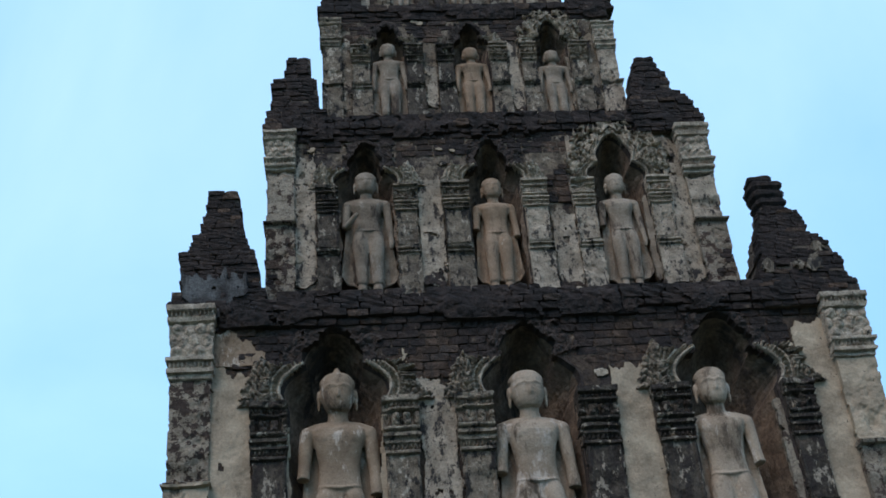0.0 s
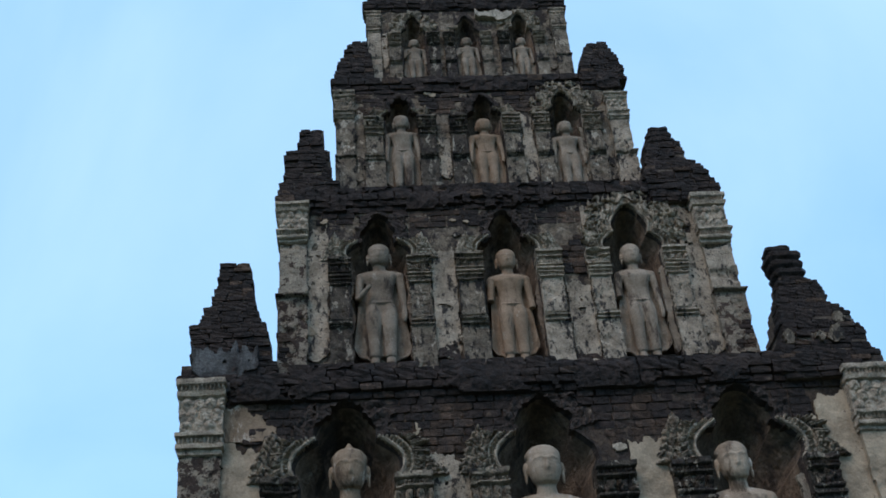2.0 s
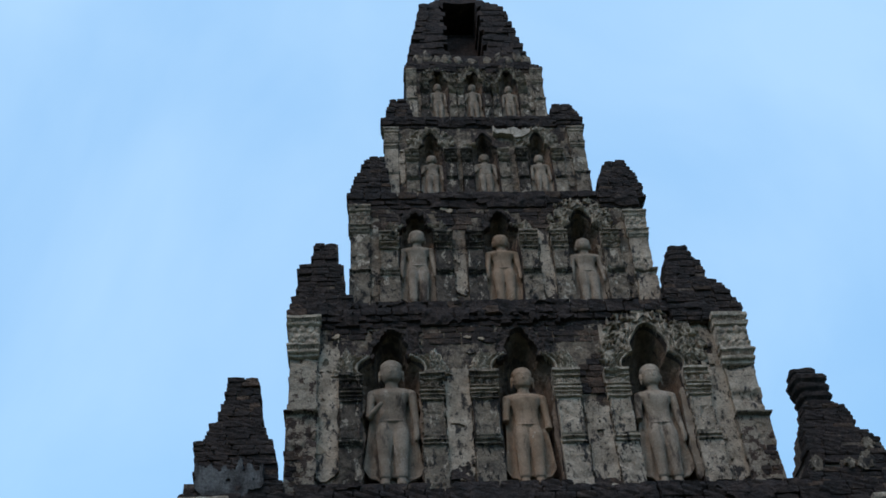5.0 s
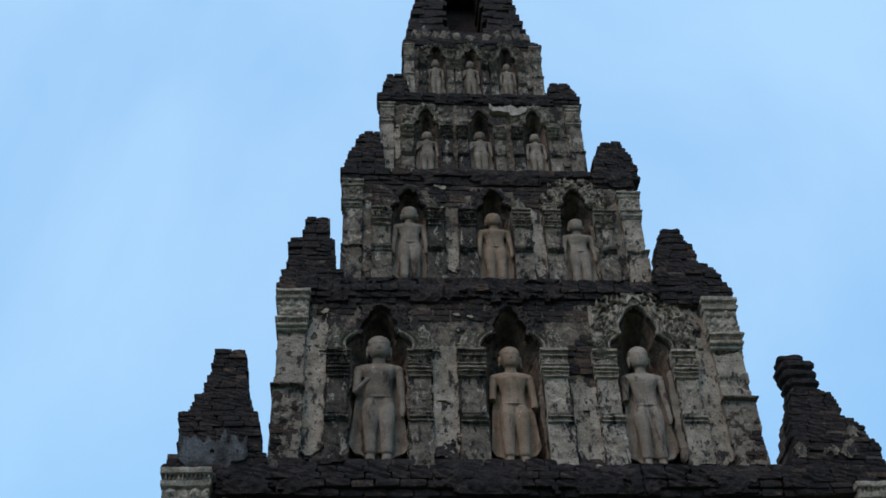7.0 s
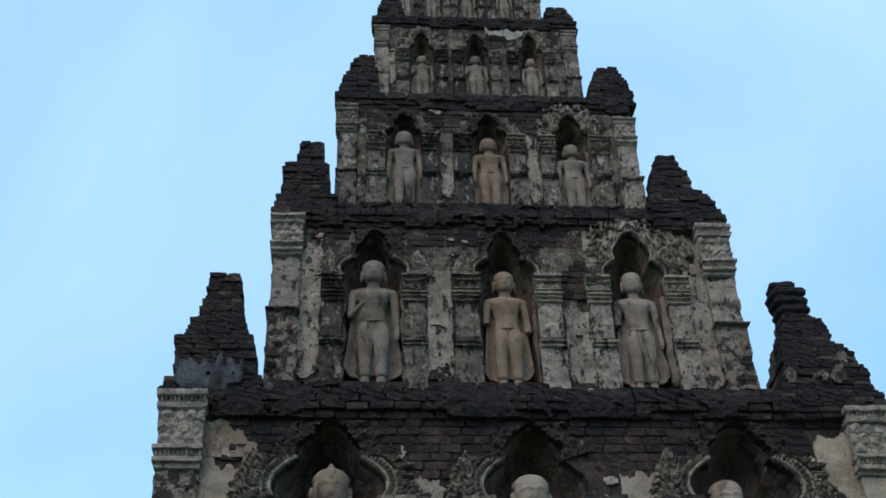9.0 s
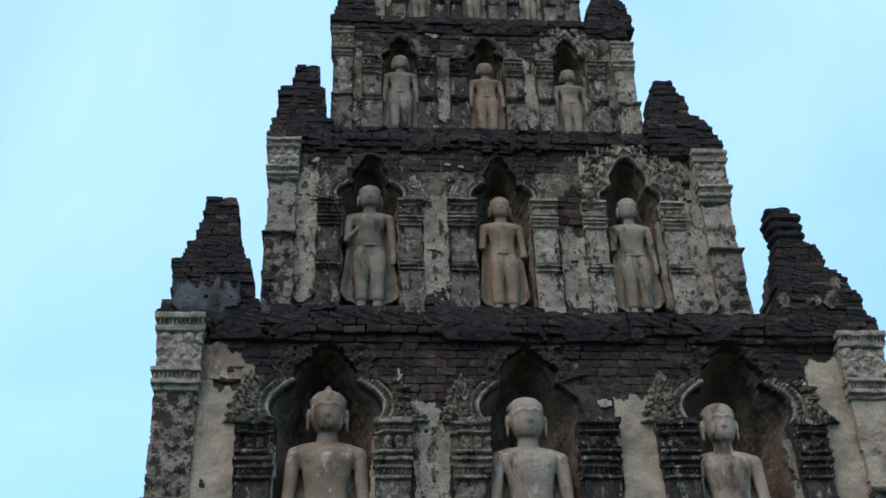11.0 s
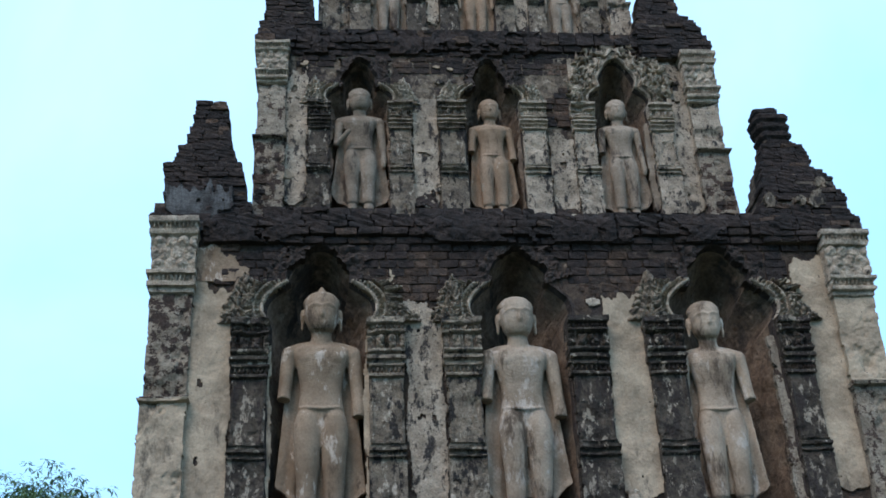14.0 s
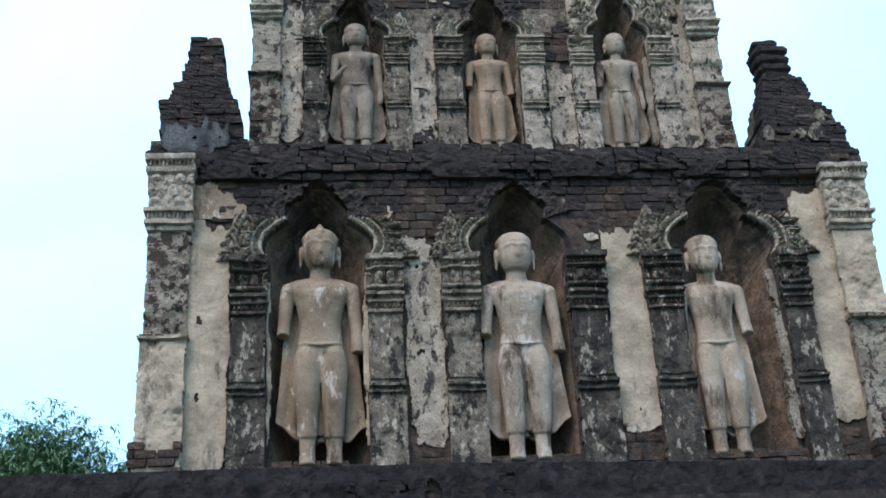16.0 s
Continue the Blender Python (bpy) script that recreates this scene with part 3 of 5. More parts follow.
def tier_wall(half, z0, z1, niches, floor, spring, tip, apex, res, recess, seed, label, material=None):
    tier = dict(y=-half, half=half, niches=niches, spring=spring, tip=tip, apex=apex, floor=floor)

    def depth(X, Z):
        return 0.022 * fbm(X, Z, 1.6, seed) + 0.012 * fbm(X, Z, 7, seed + 11)

    def solid(X, Z):
        open_ = np.zeros(X.shape, bool)
        for xc, w in niches:
            open_ |= (niche_gap(X, Z, xc, w, spring, tip, apex) < 0) & (Z > floor)
        return ~open_

    tier["uneven"] = depth
    tier["wall"] = relief("tier_wall", -half, half, z0, z1, res, -half, half, depth, material or M_MOTTLE, pagoda, solid, label, close=True)
    for k, (xc, w) in enumerate(niches):
        niche_shell(tier, xc, w, recess, seed + k)
    return tier


def niche_shell(tier, xc, w, recess, seed):
    """The hollow of a niche: a worn lip on the wall's face, curved jambs and a rounded back over a flat sill."""
    floor, spring, tip, apex, y = tier["floor"], tier["spring"], tier["tip"], tier["apex"], tier["y"]
    zs = np.concatenate([np.linspace(floor, spring, 14)[:-1], np.linspace(spring, tip, 12)[:-1], tip + (apex - tip) * (1 - (1 - np.linspace(0, 1, 14)) ** 1.6)])
    hs = np.maximum(niche_half(np.minimum(zs, apex - 1e-4), w, spring, tip, apex), 0.0)
    hs[-1] = 0.0
    loop = [(h, z) for h, z in zip(hs, zs)] + [(-h, z) for h, z in list(zip(hs, zs))[-2::-1]] + [(-w + 2 * w * q / 8, floor) for q in range(1, 8)]
    rows = ((0.042, 0.010, 0.0), (0.036, -0.020, 0.0), (0.0, -0.022, 0.0), (-0.005, 0.10 * recess, 0.02), (-0.01, 0.35 * recess, 0.10), (0.0, 0.65 * recess, 0.28), (0.0, 0.88 * recess, 0.55), (0.0, recess, 0.85))
    verts, faces = [], []
    for off, back, s in rows:
        for h, z in loop:
            r = math.hypot(h, (z - (spring + floor) / 2) * 0.5) + 1e-6
            grow_x = off * (1 if abs(h) > 0 else 0) * (1 if h > 0 else -1) if z > floor + 1e-6 or abs(h) >= w - 1e-6 else 0
            grow_z = off * max(0.0, (z - tip) / (apex - tip)) if z > tip else (-off if z <= floor + 1e-6 else 0)
            n = noise.noise(Vector((h * 5 + seed, back * 4, z * 5))) * 0.03 + noise.noise(Vector((h * 17, back * 9 + seed, z * 17))) * 0.02
            x = h * (1 - s) + grow_x
            zz = z + grow_z if z <= floor + 1e-6 else floor + (z - floor) * (1 - 0.3 * s) + grow_z
            deeper = back * (1 + 0.4 * min(1.0, max(0.0, (z - spring) / (apex - spring)))) if back > 0.02 else back
            verts.append((xc + x + n * (1 if h > 0 else -1), y + deeper + n * 0.5, zz))
    m = len(loop)
    for r in range(len(rows) - 1):
        for q in range(m):
            a, b = r * m + q, r * m + (q + 1) % m
            faces.append((a, b, b + m, a + m))
    faces.append(tuple(range((len(rows) - 1) * m, len(rows) * m)))
    hollow = link_mesh("niche_hollow", verts, faces, M_NICHE, tier["wall"], "brown plastered niche hollow with a ragged lip", smooth=False).data
    hollow.materials.append(M_LIP)
    for f in hollow.polygons:
        f.material_index = 1 if f.index < 3 * m else 0


def brick_clear(tier, skip):
    """True where the wall shows bare brick: outside the niches and the plaster."""
    def ok(x, z):
        for xc, w in tier["niches"]:
            if niche_gap(np.array([x]), np.array([z]), xc, w, tier["spring"], tier["tip"], tier["apex"])[0] < 0.035 and z > tier["floor"]:
                return False
        return not any(a < x < b and c < z < d for a, b, c, d in skip)
    return ok


def cornice(half, courses, label, length=0.25, deep=0.3, shy=0.0, free=0.0, worn=None):
    """Oversailing brick courses over a tier; courses: (z0, z1, how far out); worn: the top course is worn low past this x."""
    z0, z1 = courses[0][0], courses[-1][1]
    core = part("cornice", box_bm(-half + 0.03, half - 0.03, -half - 0.02, half + 0.02, z0, z1 - (0.015 if worn is None else 0.09), 0.012, 7), M_DARK, pagoda, label)
    for a, b, out in courses:
        end = half - shy if b < free else half + out
        stop = end if worn is None or b < z1 else worn
        lay_bricks(core, DARK_BRICKS * 12 + BRICKS, -end, stop, -half - out, a, b, b - a, length, deep + out, 0.014, missing=0.03)
        if stop < end:
            lay_bricks(core, DARK_BRICKS, stop, end - 0.5, -half - out, a, a + 0.35 * (b - a), 0.35 * (b - a), length * 0.7, deep + out, 0.02, missing=0.2)
    out = courses[-2][2]

    def crust_mask(X, Z):
        top = z1 if worn is None else np.where(X < worn, z1, z1 - 0.08)
        return (fbm(X, Z * 1.4, 1.9, int(half * 50), 5) > 0.05) & (Z < top)

    for k in range(3):
        span = 2 * (half - shy)
        a = -span / 2 + 0.02 + k * span / 3
        lump = relief("black_crust", a, a + span / 3 - 0.02, z0 + 0.01, z1 - 0.01, 0.017, -half - out, -half + 0.02, lambda X, Z: 0.004 + 0.030 * np.abs(fbm(X, Z * 1.2, 5.5, int(half * 31), 5)) + 0.010 * fbm(X, Z, 15, int(half * 17), 3) - 0.5 * (out - np.interp(Z, [c[0] for c in courses], [c[2] for c in courses])), M_DARK, core, crust_mask, "lumpy black crust on the cornice")
        if lump:
            tagged(lump, kind="stuff")
    return core


def turret(side, y, profile, seed, label, course=0.066, caps=()):
    """A stepped corner turret of single bricks; profile: (z, x from, x to) upwards. caps: (z0, z1, x from, x to) rounded slabs on top."""
    zs = [p[0] for p in profile]
    x0s, x1s = [p[1] for p in profile], [p[2] for p in profile]
    zb, zt = zs[0], zs[-1]
    rows = max(2, round((zt - zb) / course))
    h = (zt - zb) / rows
    bm = bmesh.new()
    body = new("corner_turret", bpy.data.meshes.new("corner_turret"))
    body.parent = pagoda
    tagged(body, label)
    last = None
    for r in range(rows):
        z = zb + (r + 0.5) * h
        a, b = np.interp(z, zs, x0s), np.interp(z, zs, x1s)
        j = 0.016 * math.sin(r * 2.3 + seed) + 0.010 * math.sin(r * 5.1)
        a, b = a + j, b + j * 0.5 + (0.04 if side > 0 else 0.0)
        w = b - a
        y0, y1 = y - w / 2 + 0.03, y + w * (0.15 if side > 0 else 0.5)
        for q in (z - h / 2, z + h / 2):
            ring = [bm.verts.new(p) for p in ((a + 0.02, y0, q), (b - 0.02, y0, q), (b - 0.02, y1, q), (a + 0.02, y1, q))]
            if last:
                for n in range(4):
                    bm.faces.new((last[n], last[(n + 1) % 4], ring[(n + 1) % 4], ring[n]))
            else:
                bm.faces.new(ring[::-1])
            last = ring
        lay_bricks(body, DARK_BRICKS * 16 + BRICKS, a, b, y - w / 2, z - h / 2, z + h / 2, h, 0.24 if w > 0.5 else 0.20, min(0.26, w * 0.6), 0.018, missing=0.05 if 0 < r < rows - 1 else 0)
    bm.faces.new(last)
    bm.to_mesh(body.data)
    bm.free()
    body.data.materials.append(M_MORTAR)
    for k, (a, b, c, d) in enumerate(caps):
        w = d - c
        cb = bmesh.new()
        y0, y1 = y - w / 2, y + w * 0.42
        last = None
        for f, g in ((0.0, 0.76), (0.22, 0.80), (0.50, 1.0), (0.84, 1.04), (0.93, 0.99), (1.0, 0.86)):
            ring = []
            for n in range(24):
                t = 2 * math.pi * (n + 0.5) / 24
                cx, cy = math.cos(t), math.sin(t)
                m = max(abs(cx), abs(cy)) ** 0.85
                p = Vector(((c + d) / 2 + w / 2 * g * cx / m, (y0 + y1) / 2 + (y1 - y0) / 2 * g * cy / m, a + (b - a) * f))
                p += Vector(noise.noise_vector(p * 7.0 + Vector((k * 3.0, seed, 0)))) * 0.022
                ring.append(cb.verts.new(p))
            if last:
                for n in range(24):
                    cb.faces.new((last[n], last[(n + 1) % 24], ring[(n + 1) % 24], ring[n]))
            else:
                cb.faces.new(ring[::-1])
            last = ring
        cb.faces.new(last)
        part("cap_slab", cb, M_DARK, body, "moulded weathered slab")
    return body


# lowest tier
t1 = tier_wall(3.98, 4.05, 7.78, [(-2.19, 0.53), (0.0, 0.49), (2.28, 0.54)], 4.55, 6.78, 7.28, 7.75, 0.027, 0.68, 3, "wide brick wall with three deep niches and peeling plaster", M_WALL)
# second tier
t2 = tier_wall(3.01, 8.0, 11.25, [(-1.72, 0.38), (0.0, 0.36), (1.70, 0.36)], 8.70, 10.33, 10.66, 11.12, 0.024, 0.52, 17, "brick wall with three niches, stained stucco and bare courses")
# third tier
t3 = tier_wall(2.25, 11.4, 14.1, [(-1.27, 0.26), (0.0, 0.27), (1.27, 0.26)], 12.15, 13.45, 13.68, 13.98, 0.024, 0.40, 29, "small tier wall with three niches and grey stucco")
# fourth tier
t4 = tier_wall(1.70, 14.3, 16.58, [(-0.93, 0.20), (-0.02, 0.21), (0.90, 0.20)], 14.9, 15.84, 16.05, 16.34, 0.022, 0.26, 41, "small tier wall with three arched niches")
# top tier
t5 = tier_wall(1.26, 16.7, 18.55, [(-0.68, 0.17), (-0.04, 0.17), (0.61, 0.17)], 17.15, 18.10, 18.28, 18.52, 0.022, 0.20, 53, "narrow top tier wall with three shallow niches")

# corner pilasters
corner_pilaster(t1, -3.99, -3.54, 4.30, 5.92, 7.12, 8.00, 0.013, M_PEELED, 71, "pale stucco corner pilaster with a leaf-carved capital", M_CREAM)
corner_pilaster(t1, 3.53, 4.0, 4.30, 6.02, 7.05, 7.84, 0.016, M_CREAM, 72, "cream stucco corner pilaster with bare brick below", M_BARE)
corner_pilaster(t2, -3.03, -2.66, 8.1, 9.78, 10.62, 11.22, 0.016, M_BARE, 73, "stained stucco corner pilaster with a carved capital", M_PEELED)
corner_pilaster(t2, 2.62, 3.02, 8.1, 9.62, 10.38, 11.16, 0.016, M_PLASTER, 74, "pale and grey stucco corner pilaster", M_BARE)
corner_pilaster(t3, -2.27, -1.97, 11.5, 12.75, 13.5, 14.02, 0.018, M_GREY, 75, "grey stucco corner pilaster")
corner_pilaster(t3, 1.95, 2.26, 11.5, 12.7, 13.35, 13.85, 0.018, M_PLASTER, 76, "pale stucco corner pilaster")
corner_pilaster(t4, -1.71, -1.47, 14.4, 15.35, 15.95, 16.42, 0.018, M_PLASTER, 77, "pale stained corner pilaster")
corner_pilaster(t4, 1.45, 1.71, 14.4, 15.35, 15.95, 16.42, 0.018, M_GREY, 78, "grey stained corner pilaster")
corner_pilaster(t5, -1.27, -1.08, 16.8, 17.7, 18.1, 18.50, 0.018, M_PLASTER, 79, "small pale corner pilaster")
corner_pilaster(t5, 1.05, 1.27, 16.8, 17.7, 18.1, 18.50, 0.018, M_GREY, 80, "small grey corner pilaster")

# niche pilasters: x from, x to, material
for tier, z0, foot, cap, top, res, rows in (
    (t1, 4.30, 5.40, 6.14, 6.79, 0.013, ((-3.10, -2.73, M_STUCCO), (-1.67, -1.30, M_GREY), (-0.86, -0.48, M_GREY), (0.49, 0.90, M_STUCCO), (1.34, 1.73, M_STUCCO), (2.84, 3.17, M_STUCCO))),
    (t2, 8.1, 9.38, 9.93, 10.33, 0.013, ((-2.38, -2.10, M_STUCCO), (-1.35, -1.05, M_GREY), (-0.71, -0.37, M_GREY), (0.36, 0.69, M_PLASTER), (1.04, 1.33, M_PLASTER), (2.07, 2.37, M_PLASTER))),
    (t3, 11.5, 12.75, 13.15, 13.46, 0.015, ((-1.83, -1.54, M_GREY), (-1.01, -0.74, M_STUCCO), (-0.53, -0.27, M_STUCCO), (0.28, 0.55, M_GREY), (0.76, 1.01, M_GREY), (1.53, 1.80, M_GREY))),
    (t4, 14.4, 15.25, 15.6, 15.86, 0.015, ((-1.36, -1.14, M_GREY), (-0.70, -0.50, M_STUCCO), (-0.42, -0.24, M_STUCCO), (0.20, 0.38, M_GREY), (0.50, 0.69, M_STUCCO), (1.11, 1.31, M_GREY))),
    (t5, 16.8, 17.5, 17.85, 18.10, 0.016, ((-1.02, -0.86, M_STUCCO), (-0.50, -0.36, M_GREY), (-0.34, -0.22, M_GREY), (0.14, 0.28, M_STUCCO), (0.30, 0.43, M_GREY), (0.79, 0.95, M_GREY))),
):
    for k, (a, b, m) in enumerate(rows):
        pilaster(tier, a, b, z0, top, cap, foot, res, m, int(z0 * 10) + k * 7, "blackened stucco pilaster with a moulded capital" if m is M_STUCCO else "grey stained stucco pilaster with a moulded capital")

# plaster between the pilasters
plaster_panel(t1, -3.58, -3.10, 4.28, 7.34, 0.010, M_CREAM, 11, "tall cream plaster strip with small losses")
plaster_panel(t1, -1.28, -0.87, 4.66, 7.12, 0.010, M_PLASTER, 12, "pale plaster strip with black mould and a broken top")
plaster_panel(t1, 0.90, 1.39, 4.76, 7.14, 0.010, M_CREAM, 13, "bright cream plaster strip with a rounded lower end", ragged=0.07)
plaster_panel(t1, 3.14, 3.60, 4.80, 7.62, 0.010, M_CREAM, 14, "cream plaster strip with bare brick at its foot")
plaster_panel(t1, -1.47, -1.36, 7.25, 7.46, 0.012, M_CREAM, 15, "small cream plaster fragment", ragged=0.03, name="plaster_fragment")
plaster_panel(t1, -3.60, -2.98, 7.30, 7.78, 0.010, M_UMBER, 19, "ochre plaster fragment under the cornice", 0.028, 0.05, name="plaster_fragment")
plaster_panel(t2, -2.69, -2.38, 8.72, 11.0, 0.014, M_PLASTER, 21, "pale plaster strip with black spots")
plaster_panel(t2, -1.05, -0.72, 8.72, 10.62, 0.014, M_PLASTER, 22, "mould-stained plaster strip")
plaster_panel(t2, 0.70, 1.04, 8.62, 9.95, 0.014, M_PLASTER, 23, "pitted plaster strip with black spots")
plaster_panel(t2, 2.36, 2.66, 8.6, 11.10, 0.014, M_PLASTER, 25, "cream plaster strip with a putlog hole shown by dark brick")
plaster_panel(t2, 1.06, 2.36, 10.34, 11.14, 0.016, M_PLASTER, 26, "pale plaster field round a complete arch", 0.018, 0.08)
plaster_panel(t3, -2.0, -1.82, 12.2, 13.9, 0.016, M_GREY, 31, "grey plaster strip")
plaster_panel(t3, -0.74, -0.54, 12.15, 13.2, 0.016, M_PLASTER, 32, "pale streaked plaster strip")
plaster_panel(t3, 0.56, 0.76, 12.2, 13.55, 0.016, M_PLASTER, 33, "pale streaked plaster strip")
plaster_panel(t3, 1.80, 1.97, 12.2, 13.75, 0.016, M_GREY, 34, "grey plaster strip")
plaster_panel(t4, 0.14, 0.80, 16.12, 16.46, 0.014, M_WHITE, 41, "white plaster patch under the cornice", 0.10, 0.06)
plaster_panel(t4, -1.48, -1.36, 14.95, 16.1, 0.016, M_PLASTER, 42, "pale plaster strip")
plaster_panel(t4, 1.30, 1.46, 14.95, 16.3, 0.016, M_GREY, 43, "grey plaster strip")
plaster_panel(t5, -0.30, -0.05, 18.36, 18.52, 0.014, M_GREY, 51, "grey plaster patch", ragged=0.03, name="plaster_fragment")
plaster_panel(t5, 0.95, 1.06, 17.3, 18.5, 0.016, M_GREY, 52, "grey plaster strip")

# arches
for tier, res, styles in (
    (t1, 0.012, (("lobes", M_CARVED), ("left", M_CARVED), ("lobes", M_CARVED))),
    (t2, 0.012, (("lobes", M_PALE), ("lobes", M_PALE), ("full", M_PALE))),
    (t3, 0.012, (("lobes", M_GREY), ("right", M_PALE), ("full", M_PALE))),
    (t4, 0.011, (("full", M_PALE), ("left", M_PALE), ("full", M_PALE))),
    (t5, 0.012, (("full", M_GREY), ("full", M_GREY), ("full", M_GREY))),
):
    for k, (style, m) in enumerate(styles):
        niche_arch(tier, k, style, res, m, int(tier["half"] * 100) + k * 5)

# cornices, turrets and crown
c1 = cornice(3.98, ((7.75, 7.84, 0.06), (7.84, 7.93, 0.11), (7.93, 8.02, 0.13), (8.02, 8.11, 0.10), (8.11, 8.21, 0.06)), "black-crusted brick cornice with missing edges", 0.26, shy=0.5, free=8.05, worn=0.25)
c2 = cornice(3.0, ((11.14, 11.22, 0.03), (11.22, 11.31, 0.07), (11.31, 11.43, 0.10), (11.43, 11.55, 0.06)), "black-crusted brick cornice", shy=0.4, free=11.23)
c3 = cornice(2.24, ((14.03, 14.11, 0.03), (14.11, 14.20, 0.06), (14.20, 14.33, 0.09)), "black-crusted brick cornice", 0.3)
c4 = cornice(1.69, ((16.46, 16.53, 0.03), (16.53, 16.61, 0.06), (16.61, 16.70, 0.08)), "black-crusted brick cornice", 0.28)
c5 = cornice(1.25, ((18.46, 18.53, 0.03), (18.53, 18.61, 0.06), (18.61, 18.68, 0.04)), "black-crusted brick cornice", 0.26)

tl1 = turret(-1, -3.48, ((7.96, -4.06, -2.95), (8.25, -4.06, -2.95), (8.32, -3.94, -3.0), (8.85, -3.99, -3.09), (8.92, -3.9, -3.13), (9.16, -3.85, -3.22), (9.22, -3.81, -3.24), (9.57, -3.73, -3.29), (9.8, -3.72, -3.31), (9.91, -3.69, -3.33)), 1, "stepped brick corner turret with a bluish cement patch")
plaster_panel(dict(y=-3.99, wall=tl1), -3.95, -3.16, 7.84, 8.58, 0.012, M_SLATE, 61, "bluish-grey cement patch", 0.085, 0.13, "cement_patch")
tr1 = turret(1, -3.48, ((7.75, 2.84, 4.06), (8.0, 2.84, 4.05), (8.23, 2.92, 3.98), (8.42, 3.0, 3.98), (8.7, 3.05, 3.90), (8.86, 3.09, 3.80), (8.91, 3.11, 3.75), (9.33, 3.26, 3.72)), 2, "stepped brick corner turret topped by stacked slabs",
       caps=((9.33, 9.43, 3.29, 3.67), (9.43, 9.55, 3.27, 3.68), (9.55, 9.68, 3.25, 3.68), (9.68, 9.81, 3.24, 3.67), (9.81, 9.94, 3.26, 3.58)))
for a, b, z0, z1, yy in ((2.95, 3.13, 8.22, 8.42, -4.03), (3.36, 3.50, 8.25, 8.42, -4.03), (3.52, 3.74, 8.22, 8.46, -4.03), (3.68, 3.88, 8.5, 8.68, -3.93)):
    plaster_panel(dict(y=yy, wall=tr1), a, b, z0, z1, 0.012, M_GREY, int(a * 100), "grey plaster remnant on the turret", 0.035, 0.05, "plaster_fragment")
turret(-1, -2.62, ((11.44, -3.05, -2.2), (11.69, -3.05, -2.2), (11.76, -2.98, -2.31), (12.36, -2.98, -2.33), (12.40, -2.8, -2.41), (12.87, -2.78, -2.42)), 3, "squat brick corner turret with a square top block")
turret(1, -2.62, ((11.12, 2.10, 3.04), (11.34, 2.08, 3.03), (11.37, 2.05, 2.98), (11.68, 2.07, 2.96), (11.87, 2.12, 2.86), (11.98, 2.16, 2.76), (12.39, 2.24, 2.71)), 4, "stepped brick corner turret topped by stacked slabs",
       caps=((12.39, 12.52, 2.29, 2.73), (12.52, 12.65, 2.33, 2.69), (12.65, 12.78, 2.37, 2.675)))
turret(-1, -1.95, ((14.31, -2.28, -1.63), (14.46, -2.27, -1.63), (14.70, -2.22, -1.64), (14.94, -2.14, -1.66), (15.20, -2.06, -1.69), (15.39, -1.98, -1.73)), 5, "small domed brick corner turret")
turret(1, -1.95, ((14.18, 1.62, 2.34), (14.53, 1.65, 2.31), (14.70, 1.7, 2.28), (14.89, 1.77, 2.25), (15.10, 1.84, 2.2), (15.22, 1.88, 2.17)), 6, "small domed brick corner turret")
turret(-1, -1.4, ((16.65, -1.69, -1.19), (16.82, -1.69, -1.19), (17.07, -1.66, -1.21), (17.25, -1.61, -1.22), (17.36, -1.58, -1.23)), 7, "small domed brick corner turret")
turret(1, -1.4, ((16.53, 1.21, 1.75), (16.75, 1.22, 1.73), (16.95, 1.25, 1.69), (17.12, 1.27, 1.64), (17.24, 1.3, 1.59)), 8, "small domed brick corner turret")

crown = new("crown", bpy.data.meshes.new("crown"))
crown.parent = pagoda
tagged(crown, "dark ringed brick crown with a recessed centre")
bm = bmesh.new()
last = None
for r in range(24):
    z = 18.66 + r * 0.14
    rad = 1.225 - 0.021 * r - (0.05 * (r - 16) if r > 16 else 0)
    rad *= 1 + 0.02 * math.sin(r * 2.9)
    cut = 0.40 + 0.06 * math.sin(r * 1.7) if 3 <= r < 20 else 0.05
    deep = 0.85 if 3 <= r < 20 else 0.0
    outline = ((-rad, -rad * 0.75), (-rad * 0.8, -rad), (-cut, -rad), (-cut, -rad + deep), (cut * 0.9, -rad + deep), (cut * 0.9, -rad), (rad * 0.8, -rad), (rad, -rad * 0.75), (rad, rad * 0.75), (rad * 0.75, rad), (-rad * 0.75, rad), (-rad, rad * 0.75))
    for q in (z, z + 0.14):
        ring = [bm.verts.new((x - 0.06, y, q)) for x, y in outline]
        if last:
            for n in range(12):
                bm.faces.new((last[n], last[(n + 1) % 12], ring[(n + 1) % 12], ring[n]))
        last = ring
    if r < 18:
        lay_bricks(crown, DARK_BRICKS, -rad * 0.97 - 0.06, -cut - 0.06, -rad, z, z + 0.14, 0.14 if r % 3 else 0.07, 0.27, 0.2, 0.03, missing=0.06)
        lay_bricks(crown, DARK_BRICKS, cut * 0.9 - 0.06, rad * 0.97 - 0.06, -rad, z, z + 0.14, 0.14 if r % 3 else 0.07, 0.27, 0.2, 0.03, missing=0.06)
bm.faces.new(last)
bm.to_mesh(crown.data)
bm.free()
crown.data.materials.append(M_DARK)
